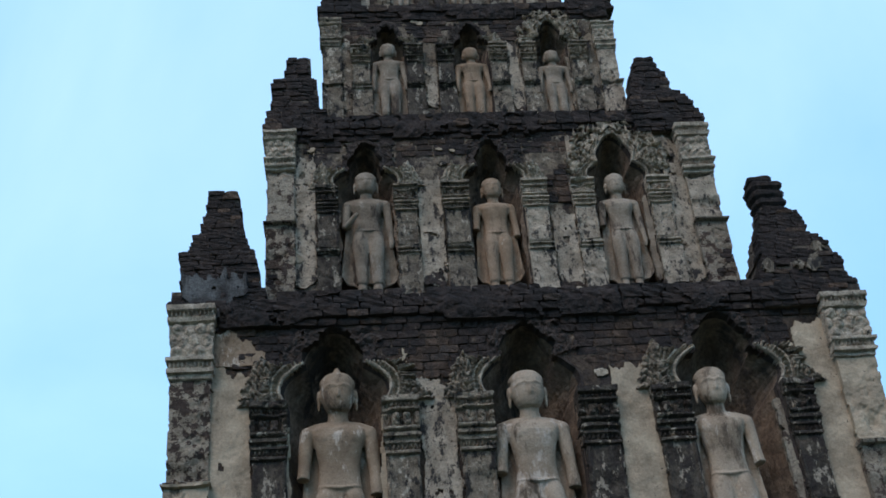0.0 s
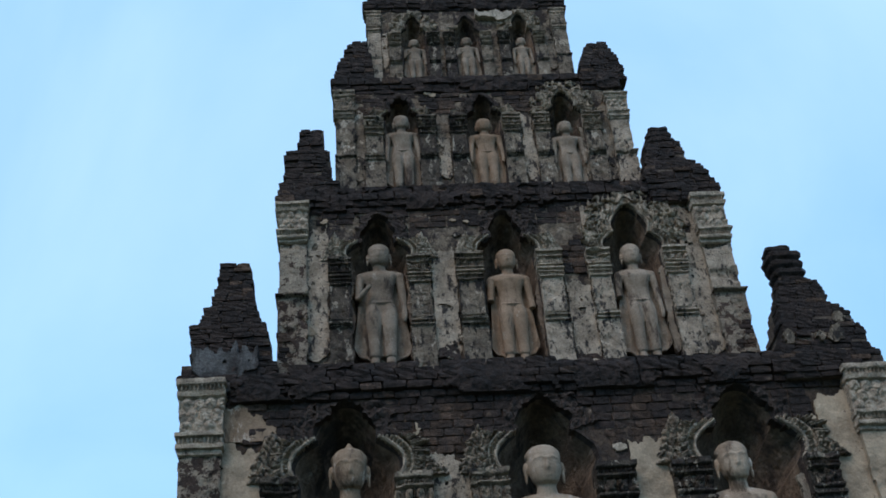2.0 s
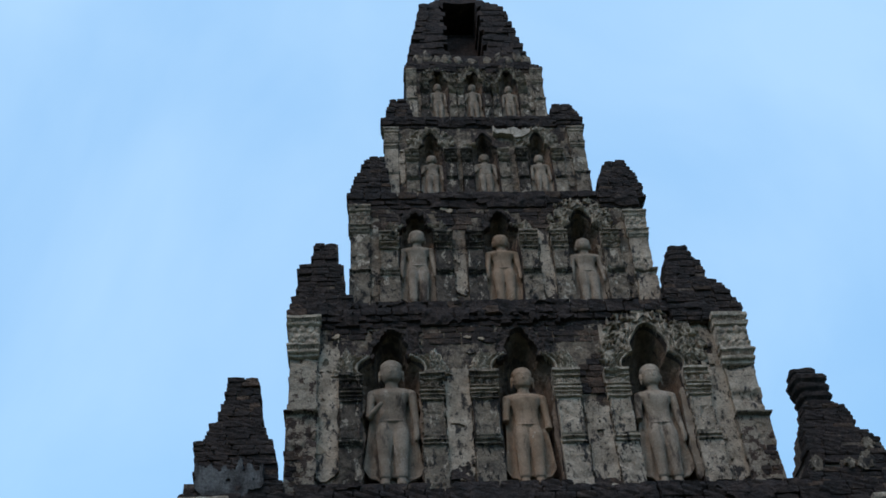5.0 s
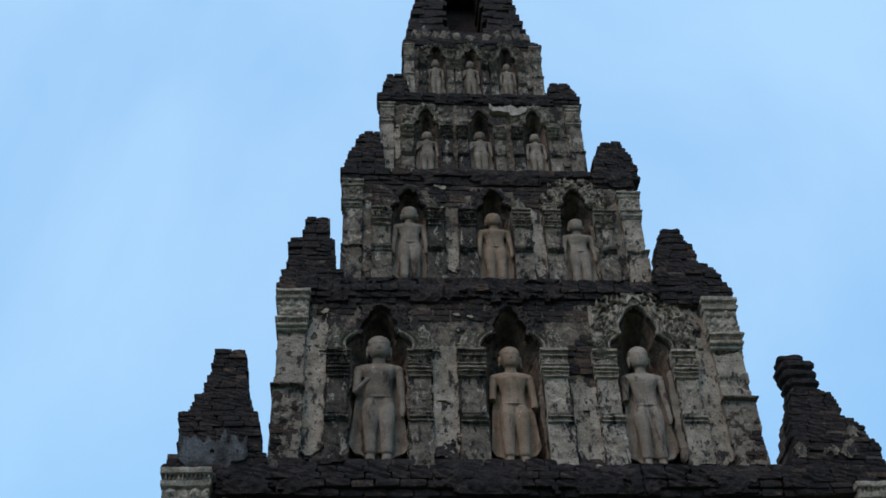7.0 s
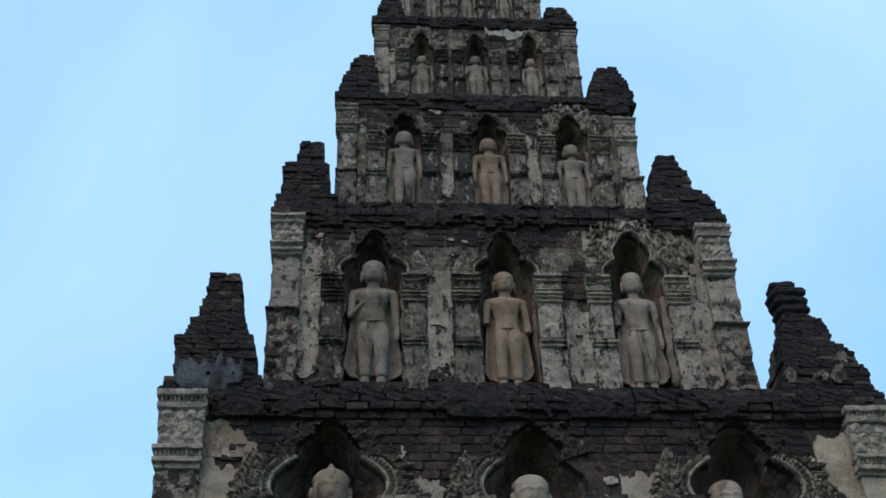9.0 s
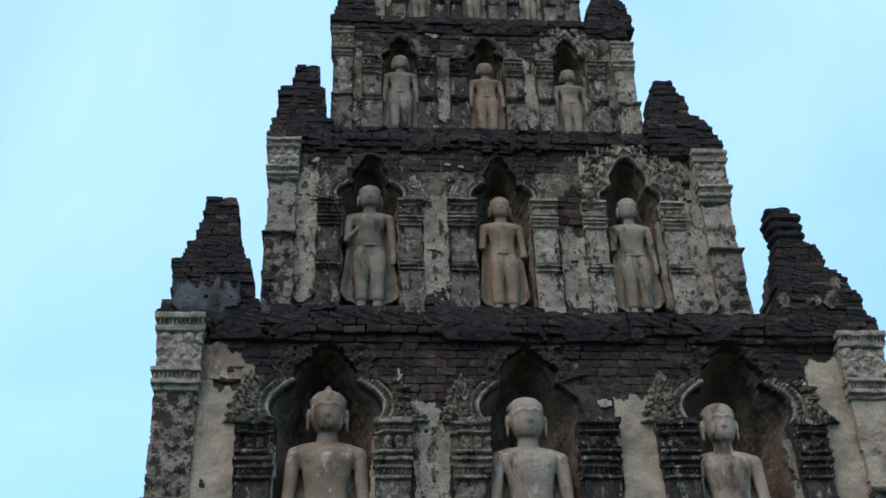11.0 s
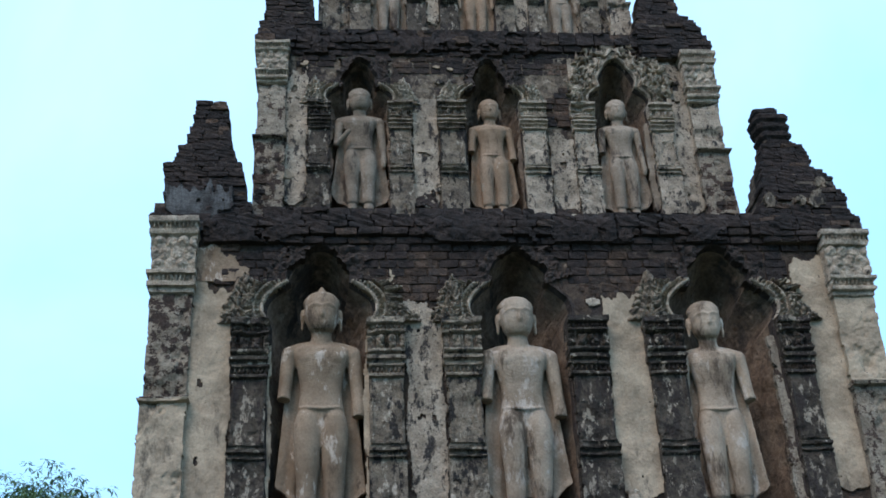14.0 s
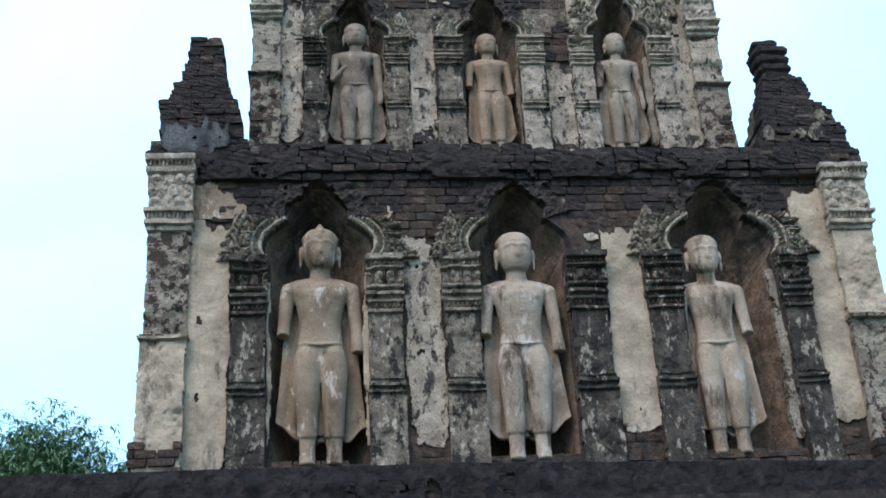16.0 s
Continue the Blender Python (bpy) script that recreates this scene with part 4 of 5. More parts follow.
for x in (-1.0, -0.84, -0.66, -0.48, -0.25, 0.02, 0.28, 0.5, 0.68, 0.86, 1.02):
    sb = bmesh.new()
    bmesh.ops.create_icosphere(sb, subdivisions=2, radius=0.12, matrix=Matrix.Translation((x, -1.17, 18.84 + 0.22 * abs(x) * abs(math.sin(x * 9)))) @ Matrix.Diagonal((0.9, 0.7, 1.0 + 0.7 * abs(x), 1)))
    for v in sb.verts:
        v.co += Vector(noise.noise_vector(v.co * 9)) * 0.06
    part("stucco_knob", sb, M_GREY, crown, "worn stucco knob", smooth=True)

# bare bricks
def near_head(tier):
    def pick(x, z):
        near = min(math.hypot((x - xc), (z - tier["apex"]) * 1.2) for xc, w in tier["niches"])
        return DARK_BRICKS if near < tier["niches"][0][1] * 1.85 + 0.3 * noise.noise(Vector((x * 3, z * 3, 1))) else BRICKS
    return pick


lay_bricks(t1["wall"], BRICKS, -3.9, 3.9, -4.002, 6.95, 7.77, 0.104, 0.235, ok=brick_clear(t1, ((-3.55, -3.1, 4, 7.3), (-1.3, -0.85, 4, 7.05), (0.9, 1.37, 4, 7.05), (3.13, 3.6, 4, 7.7), (-4, -3.52, 4, 8), (3.52, 4, 4, 8))), pick=near_head(t1), joint=0.018, proud=0.009)
lay_bricks(t1["wall"], BRICKS, -3.9, 3.9, -4.002, 4.2, 5.0, 0.095, 0.26, ok=brick_clear(t1, ((-3.55, -2.7, 4, 6), (-1.7, -1.25, 4, 6), (-0.9, -0.45, 4, 6), (3.5, 4, 4, 8), (-4, -3.5, 4, 8), (-1.32, -0.84, 4.68, 6), (0.87, 1.42, 4.76, 6), (3.1, 3.6, 4.84, 6))))
lay_bricks(t2["wall"], BRICKS, -2.9, 2.9, -3.026, 10.86, 11.14, 0.088, 0.25, ok=brick_clear(t2, ((1.2, 2.9, 10, 12), (-3.1, -2.62, 10, 12))), pick=near_head(t2), joint=0.017, proud=0.009)
lay_bricks(t2["wall"], BRICKS, -2.9, 2.9, -3.026, 8.5, 8.8, 0.088, 0.25, ok=brick_clear(t2, ((-3.1, -2.62, 8, 12), (2.6, 3.1, 8, 12))))
lay_bricks(t3["wall"], BRICKS, -1.95, 1.0, -2.268, 13.6, 14.02, 0.085, 0.27, ok=brick_clear(t3, ()), pick=near_head(t3), joint=0.016, proud=0.009)

# plaster remnants left on the bare brick
bits = random.Random(9)
for tier, count, zlo, zhi, xs in ((t1, 16, 7.0, 7.66, 3.4), (t2, 10, 10.6, 11.1, 2.5), (t2, 10, 8.75, 9.3, 2.8), (t3, 10, 13.5, 14.0, 1.8), (t1, 8, 4.65, 5.0, 3.3)):
    for k in range(count):
        x, z, s = bits.uniform(-xs, xs), bits.uniform(zlo, zhi), bits.uniform(0.05, 0.13)
        if min(abs(x - xc) - w for xc, w in tier["niches"]) > 0.12:
            plaster_panel(tier, x - s, x + s * bits.uniform(0.6, 1.4), z - s * 0.6, z + s * 0.6, 0.012, bits.choice((M_CREAM, M_PALE, M_GREY)), 200 + k, "small plaster remnant", 0.030, 0.07, "plaster_fragment")

# pale plaster left on the niche jambs
for tier, a, b, z0, z1, m in ((t1, 2.72, 2.85, 4.66, 6.72, M_BARE), (t1, -2.74, -2.68, 4.66, 6.6, M_CREAM), (t1, -1.72, -1.66, 4.66, 6.7, M_CREAM), (t1, 0.47, 0.51, 5.2, 6.6, M_NICHE), (t2, 0.31, 0.37, 8.7, 10.1, M_NICHE), (t2, 1.98, 2.08, 8.65, 10.2, M_DIM_DIRTY), (t2, -2.13, -2.07, 8.7, 10.2, M_NICHE), (t2, -1.38, -1.32, 8.7, 10.2, M_NICHE), (t3, 1.47, 1.54, 12.15, 13.3, M_GREY)):
    plaster_panel(tier, a, b, z0, z1, 0.012, m, int(z1 * 10), "narrow plaster strip on a niche jamb", 0.012, 0.09, "jamb_strip")

# dark bricks give the putlog hole its shade, in place of a deep recess
lay_bricks(t2["wall"], DARK_BRICKS, 2.33, 2.56, -3.0, 10.62, 10.72, 0.1, 0.25, proud=0.0, missing=0)
lay_bricks(t2["wall"], DARK_BRICKS + BRICKS, 0.72, 1.02, -3.02, 10.02, 10.64, 0.088, 0.19, proud=0.03, missing=0.12)


# black lumps of eroded brick and stucco round the niche heads
for tier, res, which in ((t1, 0.014, (0, 1, 2)), (t2, 0.013, (0, 1)), (t3, 0.013, (0, 1))):
    for k in which:
        xc, w = tier["niches"][k]
        reach = (tier["apex"] - tier["tip"]) * 0.55

        def head_gap(X, Z, tier=tier, xc=xc, w=w):
            return niche_gap(X, Z, xc, w, tier["spring"], tier["tip"], tier["apex"])

        def head_mask(X, Z, tier=tier, xc=xc, w=w, k=k):
            g = head_gap(X, Z)
            n = fbm(X, Z, 3.0 / w, k + 300, 5)
            return (g > -0.03 + 0.05 * n) & (g < 0.30 * w + 0.28 * w * n) & (Z > tier["tip"] - 0.05 + 0.1 * n) & (Z < tier["apex"] - 0.03)

        lump = relief("black_crust", xc - 1.4 * w, xc + 1.4 * w, tier["tip"] - 0.1, tier["apex"] + 0.02, res, tier["y"], tier["y"] + 0.10, lambda X, Z, w=w, k=k: 0.022 + 0.13 * w * np.abs(fbm(X, Z, 4.2 / w, k + 320, 4)) + 0.012 * fbm(X, Z, 17, k, 3), M_LIP, tier["wall"], head_mask, "eroded black lumps round a niche head")
        if lump:
            tagged(lump, kind="stuff")

# bricks laid bare at the foot of the corner pilasters
lay_bricks(t1["wall"], BRICKS, -4.05, -3.52, -4.155, 4.20, 4.80, 0.086, 0.24, joint=0.016, missing=0.14)
lay_bricks(t1["wall"], BRICKS, 3.50, 4.06, -4.155, 4.20, 4.90, 0.088, 0.24, joint=0.016, missing=0.14)
lay_bricks(t2["wall"], DARK_BRICKS + BRICKS, -3.03, -2.67, -3.130, 8.35, 9.22, 0.075, 0.20, deep=0.1, joint=0.016, proud=0.008, missing=0.22)
lay_bricks(t2["wall"], DARK_BRICKS + BRICKS, 2.74, 3.02, -3.130, 8.35, 9.15, 0.075, 0.20, deep=0.1, joint=0.016, proud=0.008, missing=0.35)

# black rubble and crust at the feet of the walls
for tier, x0, x1, zlo, zhi, out, seed in ((t2, -2.38, -0.36, 8.2, 9.25, 0.105, 401), (t2, 0.36, 2.4, 8.2, 8.98, 0.10, 402), (t1, -1.68, -0.45, 4.2, 5.05, 0.115, 403), (t1, 0.48, 0.90, 4.2, 5.15, 0.13, 404), (t1, 0.90, 1.75, 4.2, 4.85, 0.10, 407), (t1, -3.12, -2.72, 4.2, 4.95, 0.115, 405), (t3, -1.85, 1.85, 11.6, 12.45, 0.09, 406)):
    def crust_depth(X, Z, out=out, seed=seed):
        return out + 0.05 * np.abs(fbm(X, Z, 5.0, seed, 5)) - 0.11 * np.clip((Z - zlo) / (zhi - zlo), 0, 1) + 0.012 * fbm(X, Z, 18, seed + 3, 3)

    def crust_spots(X, Z, tier=tier, zlo=zlo, zhi=zhi, seed=seed):
        free = np.ones(X.shape, bool)
        for xc, w in tier["niches"]:
            free &= np.abs(X - xc) > w + 0.015
        return free & (0.95 * fbm(X, Z * 0.8, 2.6, seed + 7, 5) + 0.55 > 1.35 * (Z - zlo) / (zhi - zlo))

    lump = relief("black_crust", x0, x1, zlo, zhi, 0.014, tier["y"], tier["y"] + 0.04, crust_depth, M_LIP, tier["wall"], crust_spots, "black rubble and crust at the foot of the wall")
    if lump:
        tagged(lump, kind="stuff")


# ---- statues ----
def loft(bm, sections, seg=20, power=2.0):
    """Rings (cx, cy, z, rx, ry) skinned from first to last and capped."""
    rings = []
    for cx, cy, z, rx, ry in sections:
        ring = []
        for k in range(seg):
            a = 2 * math.pi * k / seg
            c, s = math.cos(a), math.sin(a)
            e = 2 / power
            ring.append(bm.verts.new((cx + rx * math.copysign(abs(c) ** e, c), cy + ry * math.copysign(abs(s) ** e, s), z)))
        rings.append(ring)
    for a, b in zip(rings, rings[1:]):
        for k in range(seg):
            bm.faces.new((a[k], a[(k + 1) % seg], b[(k + 1) % seg], b[k]))
    bm.faces.new(rings[0][::-1])
    bm.faces.new(rings[-1])


def tube(bm, pts, seg=12):
    """A limb through points (x, y, z, radius)."""
    rings = []
    for k, (x, y, z, r) in enumerate(pts):
        a, b = Vector(pts[max(0, k - 1)][:3]), Vector(pts[min(len(pts) - 1, k + 1)][:3])
        way = (b - a).normalized()
        u = way.cross(Vector((0.25, 1, 0.15))).normalized()
        v = way.cross(u)
        rings.append([bm.verts.new(Vector((x, y, z)) + u * r * math.cos(2 * math.pi * i / seg) + v * r * math.sin(2 * math.pi * i / seg)) for i in range(seg)])
    for a, b in zip(rings, rings[1:]):
        for k in range(seg):
            bm.faces.new((a[k], a[(k + 1) % seg], b[(k + 1) % seg], b[k]))
    bm.faces.new(rings[0][::-1])
    bm.faces.new(rings[-1])


def ball(bm, x, y, z, rx, ry, rz):
    bmesh.ops.create_uvsphere(bm, u_segments=20, v_segments=14, radius=1, matrix=Matrix.Translation((x, y, z)) @ Matrix.Diagonal((rx, ry, rz, 1)))


def mantle(bm, robe, hem, scallop, seed):
    """The mantle that hangs behind a figure: a folded sheet with a rolled, scalloped hem."""
    nx, nz = 44, 40
    rnd = random.Random(seed)
    tilt = rnd.uniform(-0.06, 0.06)
    front, back = [], []
    for j in range(nz + 1):
        t = j / nz
        row_f, row_b = [], []
        for i in range(nx + 1):
            u = -1 + 2 * i / nx
            low = hem - 0.35 * scallop + scallop * 1.25 * abs(u) ** 3 + 0.020 * math.sin(u * 15 + seed) + tilt * u
            z = 1.92 + (low - 1.92) * t
            f = (1.92 - z) / (1.92 - hem)
            wide = 0.30 + 0.07 * min(1, f * 3) + (0.475 * robe - 0.37) * max(0.0, (f - 0.2) / 0.8) ** 1.2
            wide -= 0.03 * robe * max(0.0, f - 0.92) / 0.08
            x = wide * u
            fold = 0.020 * f * math.sin(u * 9 + 1.1 * seed) + 0.012 * f * math.sin(u * 21 + 2 * f)
            y = 0.075 - 0.085 * f * abs(u) ** 4 - fold - 0.030 * max(0.0, t - 0.95) / 0.05
            row_f.append(bm.verts.new((x, y, z)))
            row_b.append(bm.verts.new((x * 0.985, y + 0.085, z)))
        front.append(row_f)
        back.append(row_b)
    for j in range(nz):
        for i in range(nx):
            bm.faces.new((front[j][i], front[j + 1][i], front[j + 1][i + 1], front[j][i + 1]))
            bm.faces.new((back[j][i], back[j][i + 1], back[j + 1][i + 1], back[j + 1][i]))
        bm.faces.new((front[j][0], back[j][0], back[j + 1][0], front[j + 1][0]))
        bm.faces.new((front[j][nx], front[j + 1][nx], back[j + 1][nx], back[j][nx]))
    for i in range(nx):
        bm.faces.new((front[0][i], front[0][i + 1], back[0][i + 1], back[0][i]))
        bm.faces.new((front[nz][i], back[nz][i], back[nz][i + 1], front[nz][i + 1]))


def statue_mesh(name, material, left="down", right="down", robe=1.0, hem=0.30, knob=True, seed=1):
    """A plain standing figure 2.62 high in a long mantle, facing -y; arms: down, stump, short or bent."""
    bm = bmesh.new()
    mantle(bm, robe, hem, 0.16, seed)
    # thin robe between the legs, then each leg with the robe's hem over the shin
    loft(bm, [(0, 0.045, hem + 0.02, 0.13, 0.05), (0, 0.03, 0.7, 0.17, 0.06), (0, 0.02, 1.0, 0.21, 0.09), (0, -0.01, 1.20, 0.235, 0.13), (0, -0.02, 1.28, 0.225, 0.13)], 24, 2.2)
    for s in (-1, 1):
        tube(bm, [(s * 0.135, -0.035, 0.0, 0.088), (s * 0.135, -0.03, 0.12, 0.078), (s * 0.135, -0.035, 0.36, 0.086)], 14)
        tube(bm, [(s * 0.135, -0.035, hem - 0.02, 0.098), (s * 0.135, -0.04, hem + 0.03, 0.103), (s * 0.135, -0.05, 0.50, 0.110), (s * 0.137, -0.062, 0.66, 0.120), (s * 0.139, -0.066, 0.84, 0.134), (s * 0.140, -0.062, 1.00, 0.140), (s * 0.134, -0.045, 1.13, 0.132), (s * 0.118, -0.022, 1.24, 0.110)], 18)
        ball(bm, s * 0.137, -0.042, 0.02, 0.086, 0.088, 0.035)
        # edge of the robe down the inner thigh
        tube(bm, [(s * 0.015, -0.135, 1.20, 0.016), (s * 0.020, -0.125, 0.95, 0.014), (s * 0.022, -0.085, 0.6, 0.012)], 6)
    # belt line and trunk
    tube(bm, [(-0.232, -0.06, 1.262, 0.012), (-0.17, -0.135, 1.252, 0.013), (-0.09, -0.160, 1.238, 0.014), (0, -0.166, 1.228, 0.018), (0.09, -0.160, 1.238, 0.014), (0.17, -0.135, 1.252, 0.013), (0.232, -0.06, 1.262, 0.012)], 8)
    loft(bm, [(0, -0.01, 1.18, 0.240, 0.135), (0, -0.015, 1.26, 0.236, 0.135), (0, -0.02, 1.40, 0.218, 0.126), (0, -0.025, 1.54, 0.222, 0.128), (0, -0.04, 1.70, 0.252, 0.146), (0, -0.045, 1.82, 0.285, 0.150), (0, -0.03, 1.90, 0.300, 0.132), (0, -0.005, 1.96, 0.262, 0.098), (0, 0.0, 2.00, 0.15, 0.085)], 28, 2.5)
    for s in (-1, 1):
        ball(bm, s * 0.115, -0.115, 1.79, 0.125, 0.075, 0.095)
    # neck, head, hair, ears
    loft(bm, [(0, 0, 1.93, 0.17, 0.11), (0, -0.005, 1.99, 0.125, 0.105), (0, -0.015, 2.08, 0.108, 0.104), (0, -0.02, 2.22, 0.115, 0.115)], 18)
    loft(bm, [(0, -0.075, 2.105, 0.07, 0.075), (0, -0.065, 2.125, 0.115, 0.118), (0, -0.055, 2.175, 0.148, 0.155), (0, -0.045, 2.26, 0.172, 0.182), (0, -0.035, 2.35, 0.182, 0.192), (0, -0.02, 2.45, 0.184, 0.192), (0, -0.01, 2.52, 0.165, 0.172), (0, 0.0, 2.565, 0.11, 0.12), (0, 0.0, 2.58, 0.04, 0.05)], 26, 2.25)
    # plain ridge of brow and nose
    for s in (-1, 1):
        tube(bm, [(0, -0.222, 2.355, 0.018), (s * 0.06, -0.213, 2.382, 0.020), (s * 0.115, -0.188, 2.372, 0.018), (s * 0.15, -0.155, 2.345, 0.013)], 8)
    tube(bm, [(0, -0.205, 2.38, 0.018), (0, -0.220, 2.30, 0.024), (0, -0.222, 2.255, 0.027), (0, -0.200, 2.22, 0.020)], 10)
    loft(bm, [(0, 0.008, 2.450, 0.203, 0.213), (0, 0.012, 2.50, 0.196, 0.205), (0, 0.008, 2.555, 0.150, 0.158), (0, 0.005, 2.60, 0.06, 0.06)], 24)
    if knob:
        loft(bm, [(0, 0.02, 2.56, 0.085, 0.085), (0, 0.02, 2.61, 0.062, 0.062), (0, 0.02, 2.65, 0.036, 0.036), (0, 0.02, 2.69, 0.012, 0.012)], 12)
    for s in (-1, 1):
        ball(bm, s * 0.203, 0.0, 2.32, 0.026, 0.05, 0.085)
        ball(bm, s * 0.205, -0.005, 2.22, 0.018, 0.03, 0.08)
    # shoulders and arms
    for s, kind in ((-1, left), (1, right)):
        tube(bm, [(s * 0.12, 0.0, 1.985, 0.05), (s * 0.22, -0.005, 1.945, 0.066), (s * 0.325, -0.01, 1.890, 0.080)], 12)
        ball(bm, s * 0.335, -0.01, 1.865, 0.088, 0.092, 0.10)
        upper = [(s * 0.338, -0.01, 1.88, 0.084), (s * 0.357, -0.012, 1.70, 0.078), (s * 0.372, -0.018, 1.52, 0.070)]
        if kind == "bent":
            tube(bm, upper + [(s * 0.385, -0.02, 1.40, 0.068), (s * 0.36, -0.10, 1.36, 0.062), (s * 0.30, -0.20, 1.40, 0.052), (s * 0.22, -0.27, 1.47, 0.045), (s * 0.17, -0.29, 1.53, 0.035)])
        elif kind == "stump":
            tube(bm, upper + [(s * 0.382, -0.03, 1.40, 0.066), (s * 0.388, -0.05, 1.26, 0.068), (s * 0.388, -0.055, 1.17, 0.070)])
        elif kind == "short":
            tube(bm, upper + [(s * 0.382, -0.03, 1.42, 0.068), (s * 0.386, -0.04, 1.36, 0.072)])
        else:
            tube(bm, upper + [(s * 0.384, -0.03, 1.36, 0.064), (s * 0.394, -0.055, 1.20, 0.052), (s * 0.398, -0.065, 1.11, 0.046), (s * 0.400, -0.07, 1.03, 0.056), (s * 0.396, -0.075, 0.93, 0.048), (s * 0.390, -0.075, 0.86, 0.028)])
    bmesh.ops.recalc_face_normals(bm, faces=bm.faces[:])
    me = bpy.data.meshes.new(name)
    bm.to_mesh(me)
    bm.free()
    me.materials.append(material)
    return me


def place_statue(mesh, x, y, z, height, wide, turn, label):
    ob = new("standing_statue", mesh)
    ob.location, ob.rotation_euler = (x, y, z), (0, 0, radians(turn))
    s = height / 2.62
    ob.scale = (s * wide, s * (wide + 1) / 2, s)
    re = ob.modifiers.new("fuse", "REMESH")
    re.mode, re.voxel_size = "VOXEL", 0.0115 if height > 2 else 0.014 if height > 1.6 else 0.018
    re.use_smooth_shade = True
    sm = ob.modifiers.new("soften", "SMOOTH")
    sm.factor, sm.iterations = 0.5, 2
    tagged(ob, label, "statue", "statues in the niches")
    return ob


BROWN = statue_mesh("standing_statue", M_UMBER, "short", "stump", 1.0, 0.30, True, 1)
STUMP = statue_mesh("standing_statue", M_STATUE, "short", "stump", 1.03, 0.30, False, 2)
WORN = statue_mesh("standing_statue", M_STATUE, "stump", "short", 0.98, 0.30, False, 3)
BENT = statue_mesh("standing_statue", M_DIM_DIRTY, "bent", "down", 1.10, 0.17, False, 4)
OCHRE = statue_mesh("standing_statue", M_OCHRE, "short", "stump", 1.0, 0.18, False, 5)
PLAIN = statue_mesh("standing_statue", M_DIM_DIRTY, "short", "down", 1.14, 0.18, False, 6)
SMALL = statue_mesh("standing_statue", M_DIM_DIRTY, "down", "down", 1.12, 0.10, False, 7)
TINT = statue_mesh("standing_statue", M_OCHRE, "down", "down", 1.15, 0.10, False, 8)
FOLDED = statue_mesh("standing_statue", M_DIM_DIRTY, "bent", "down", 1.05, 0.10, False, 9)

for mesh, x, y, z, h, wide, turn, label in (
    (BROWN, -2.17, -3.93, 4.55, 2.65, 0.99, 2, "large brown stucco standing statue with white abraded chest"),
    (STUMP, -0.05, -3.93, 4.55, 2.58, 1.02, 2, "large pale stucco standing statue with broken forearms"),
    (WORN, 2.06, -3.93, 4.55, 2.52, 0.95, -4, "large pale stucco standing statue with worn arms and chest"),
    (BENT, -1.72, -2.97, 8.77, 1.85, 1.06, 0, "beige standing statue with one forearm raised"),
    (OCHRE, -0.03, -2.97, 8.74, 1.73, 1.03, 0, "ochre-yellow standing statue with a plain round head"),
    (PLAIN, 1.66, -2.97, 8.70, 1.79, 0.97, 0, "pale grey standing statue under a complete arch"),
    (SMALL, -1.265, -2.24, 12.17, 1.40, 1.13, 0, "pale standing statue with a cracked head"),
    (TINT, 0.0, -2.24, 12.15, 1.31, 1.20, 0, "ochre-tinted standing statue with a bare round head"),
    (SMALL, 1.25, -2.24, 12.10, 1.27, 1.18, 0, "grey standing statue in a cusped arch"),
    (FOLDED, -0.92, -1.66, 14.92, 0.89, 1.25, 0, "small pale standing statue"),
    (FOLDED, -0.03, -1.66, 14.92, 0.91, 1.28, 0, "small pale standing statue with a draped shoulder"),
    (SMALL, 0.90, -1.66, 14.90, 0.91, 1.12, 0, "small grey standing statue"),
    (SMALL, -0.695, -1.23, 17.2, 0.96, 0.95, 0, "small pale standing statue near the top"),
    (FOLDED, -0.055, -1.23, 17.2, 0.94, 1.0, 0, "small pale standing statue near the top"),
    (SMALL, 0.62, -1.23, 17.2, 0.89, 0.98, 0, "small pale standing statue near the top"),
):
    place_statue(mesh, x, y, z, h, wide, turn, label)


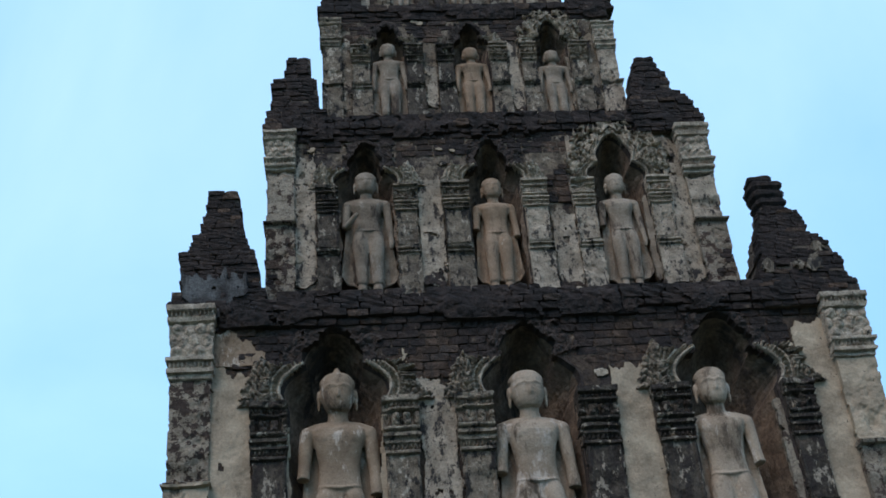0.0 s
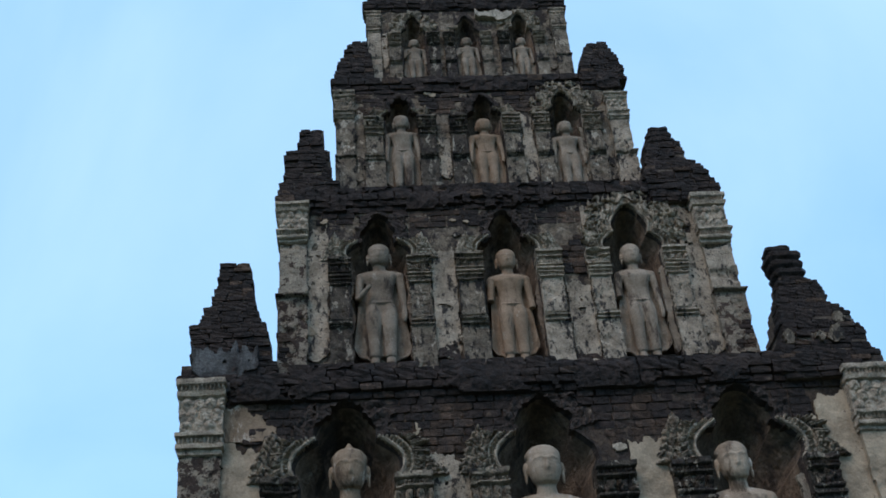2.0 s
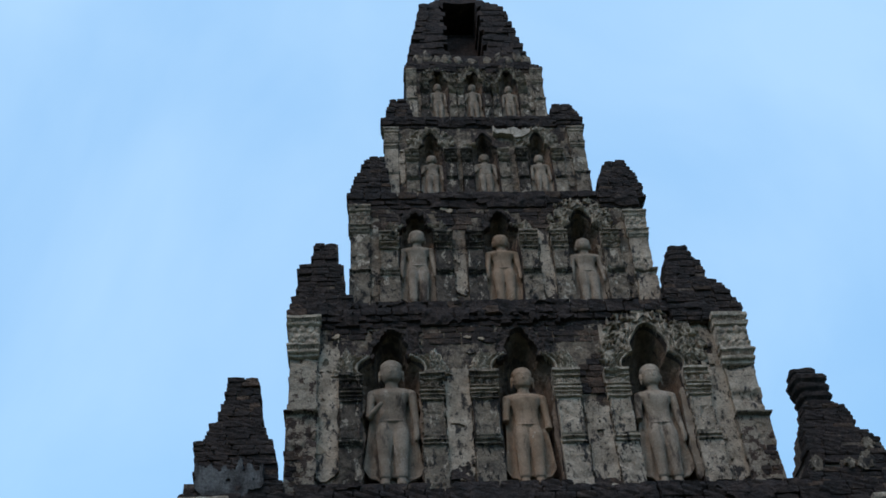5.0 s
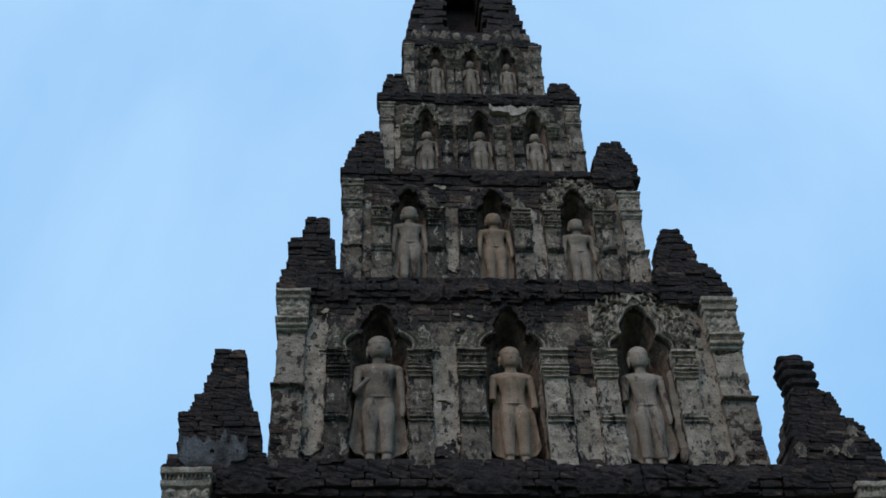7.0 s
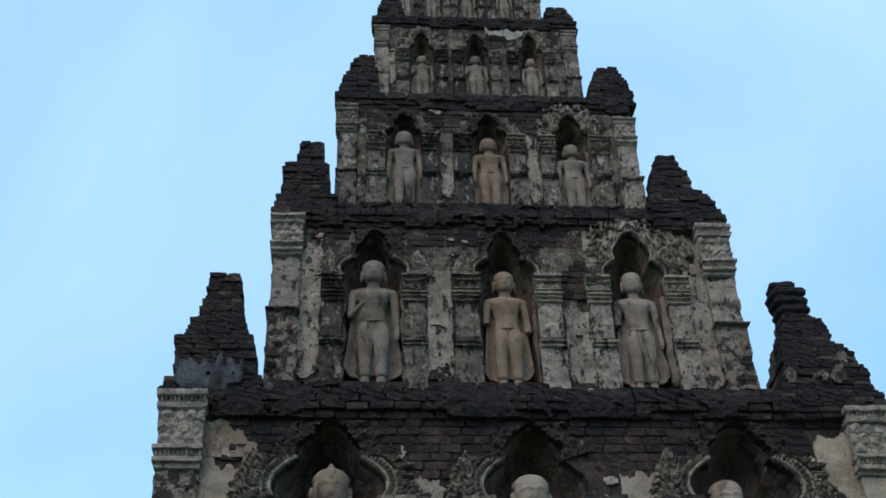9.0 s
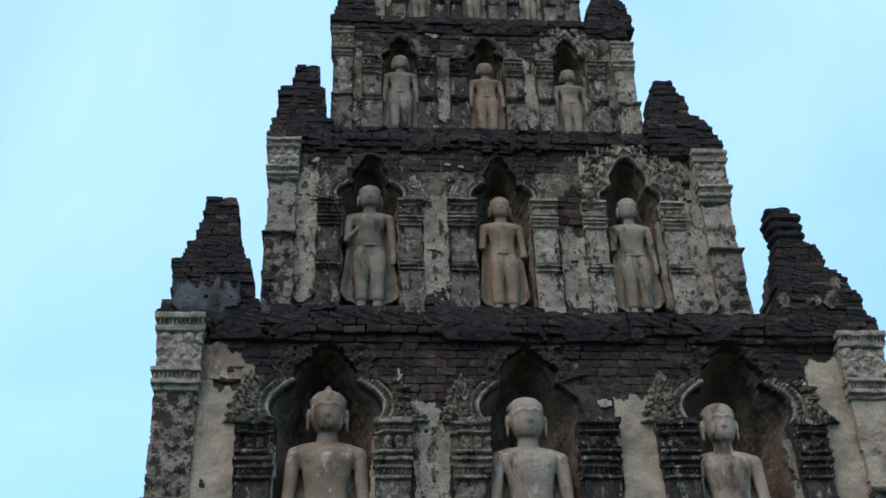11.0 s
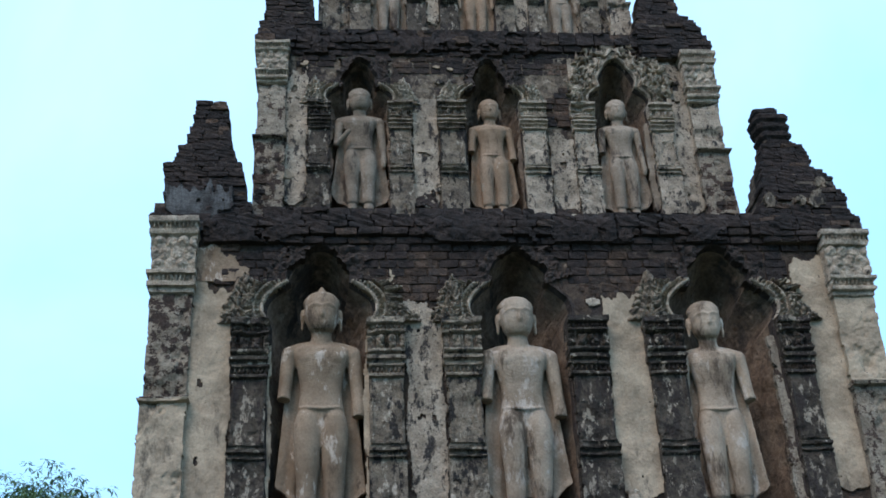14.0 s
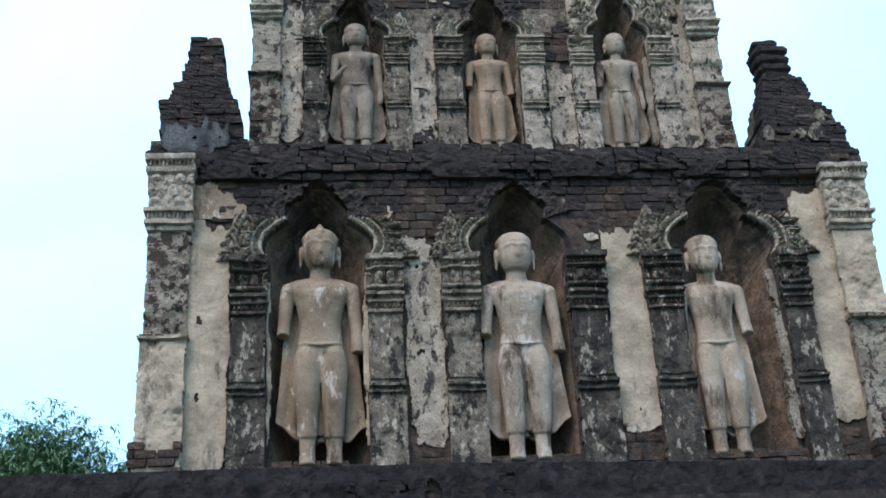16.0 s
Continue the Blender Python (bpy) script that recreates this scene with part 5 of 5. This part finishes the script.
# ---- tree behind the terrace ----
def tree(x, y, top, radius, seed, label):
    rnd = random.Random(seed)
    base = tagged(new("tree"), label, "tree")
    base.location = (x, y, 0)
    bm = bmesh.new()
    mid = top - radius * 1.1
    tube(bm, [(0, 0, -0.1, 0.24), (0.05, 0, 0.8, 0.19), (0.0, 0.06, mid * 0.6, 0.15), (0.05, 0, mid, 0.11)], 10)
    tips = []
    for k in range(24):
        a, el = rnd.uniform(0, 6.28), rnd.uniform(0.1, 1.4)
        r = radius * rnd.uniform(0.7, 0.92)
        end = Vector((math.cos(a) * math.cos(el) * r, math.sin(a) * math.cos(el) * r, mid + math.sin(el) * r * 0.98))
        start = Vector((0.03, 0.03, mid * rnd.uniform(0.75, 1.0)))
        m = (start + end) / 2 + Vector((0, 0, 0.15))
        tube(bm, [(*start, 0.06), (*m, 0.04), (*end, 0.012)], 6)
        tips += [end, (m + end) / 2, m]
    part("trunk", bm, M_BARK, base, "grey-brown trunk with limbs", smooth=True)
    verts, faces = [], []
    for k in range(7000):
        t = rnd.choice(tips)
        c = t + Vector((rnd.gauss(0, 1), rnd.gauss(0, 1), rnd.gauss(0, 0.8))) * radius * 0.22
        for q in range(9):
            a, dip = rnd.uniform(0, 6.28), rnd.uniform(-1.1, 0.5)
            way = Vector((math.cos(a) * math.cos(dip), math.sin(a) * math.cos(dip), math.sin(dip)))
            side = way.cross(Vector((0, 0, 1))).normalized()
            ln = rnd.uniform(0.09, 0.15)
            n = len(verts)
            o = c + way * 0.03
            verts += [tuple(o), tuple(o + way * ln * 0.45 + side * ln * 0.13 - Vector((0, 0, 0.01))), tuple(o + way * ln - Vector((0, 0, ln * 0.25))), tuple(o + way * ln * 0.45 - side * ln * 0.13 - Vector((0, 0, 0.01)))]
            faces.append((n, n + 1, n + 2, n + 3))
    link_mesh("crown", verts, faces, M_LEAF, base, "long drooping green leaves in tufts", smooth=False)
    return base


tree(TREE_X, 6.5, TREE_TOP, 1.8, 4, "bushy green mango tree behind the terrace")
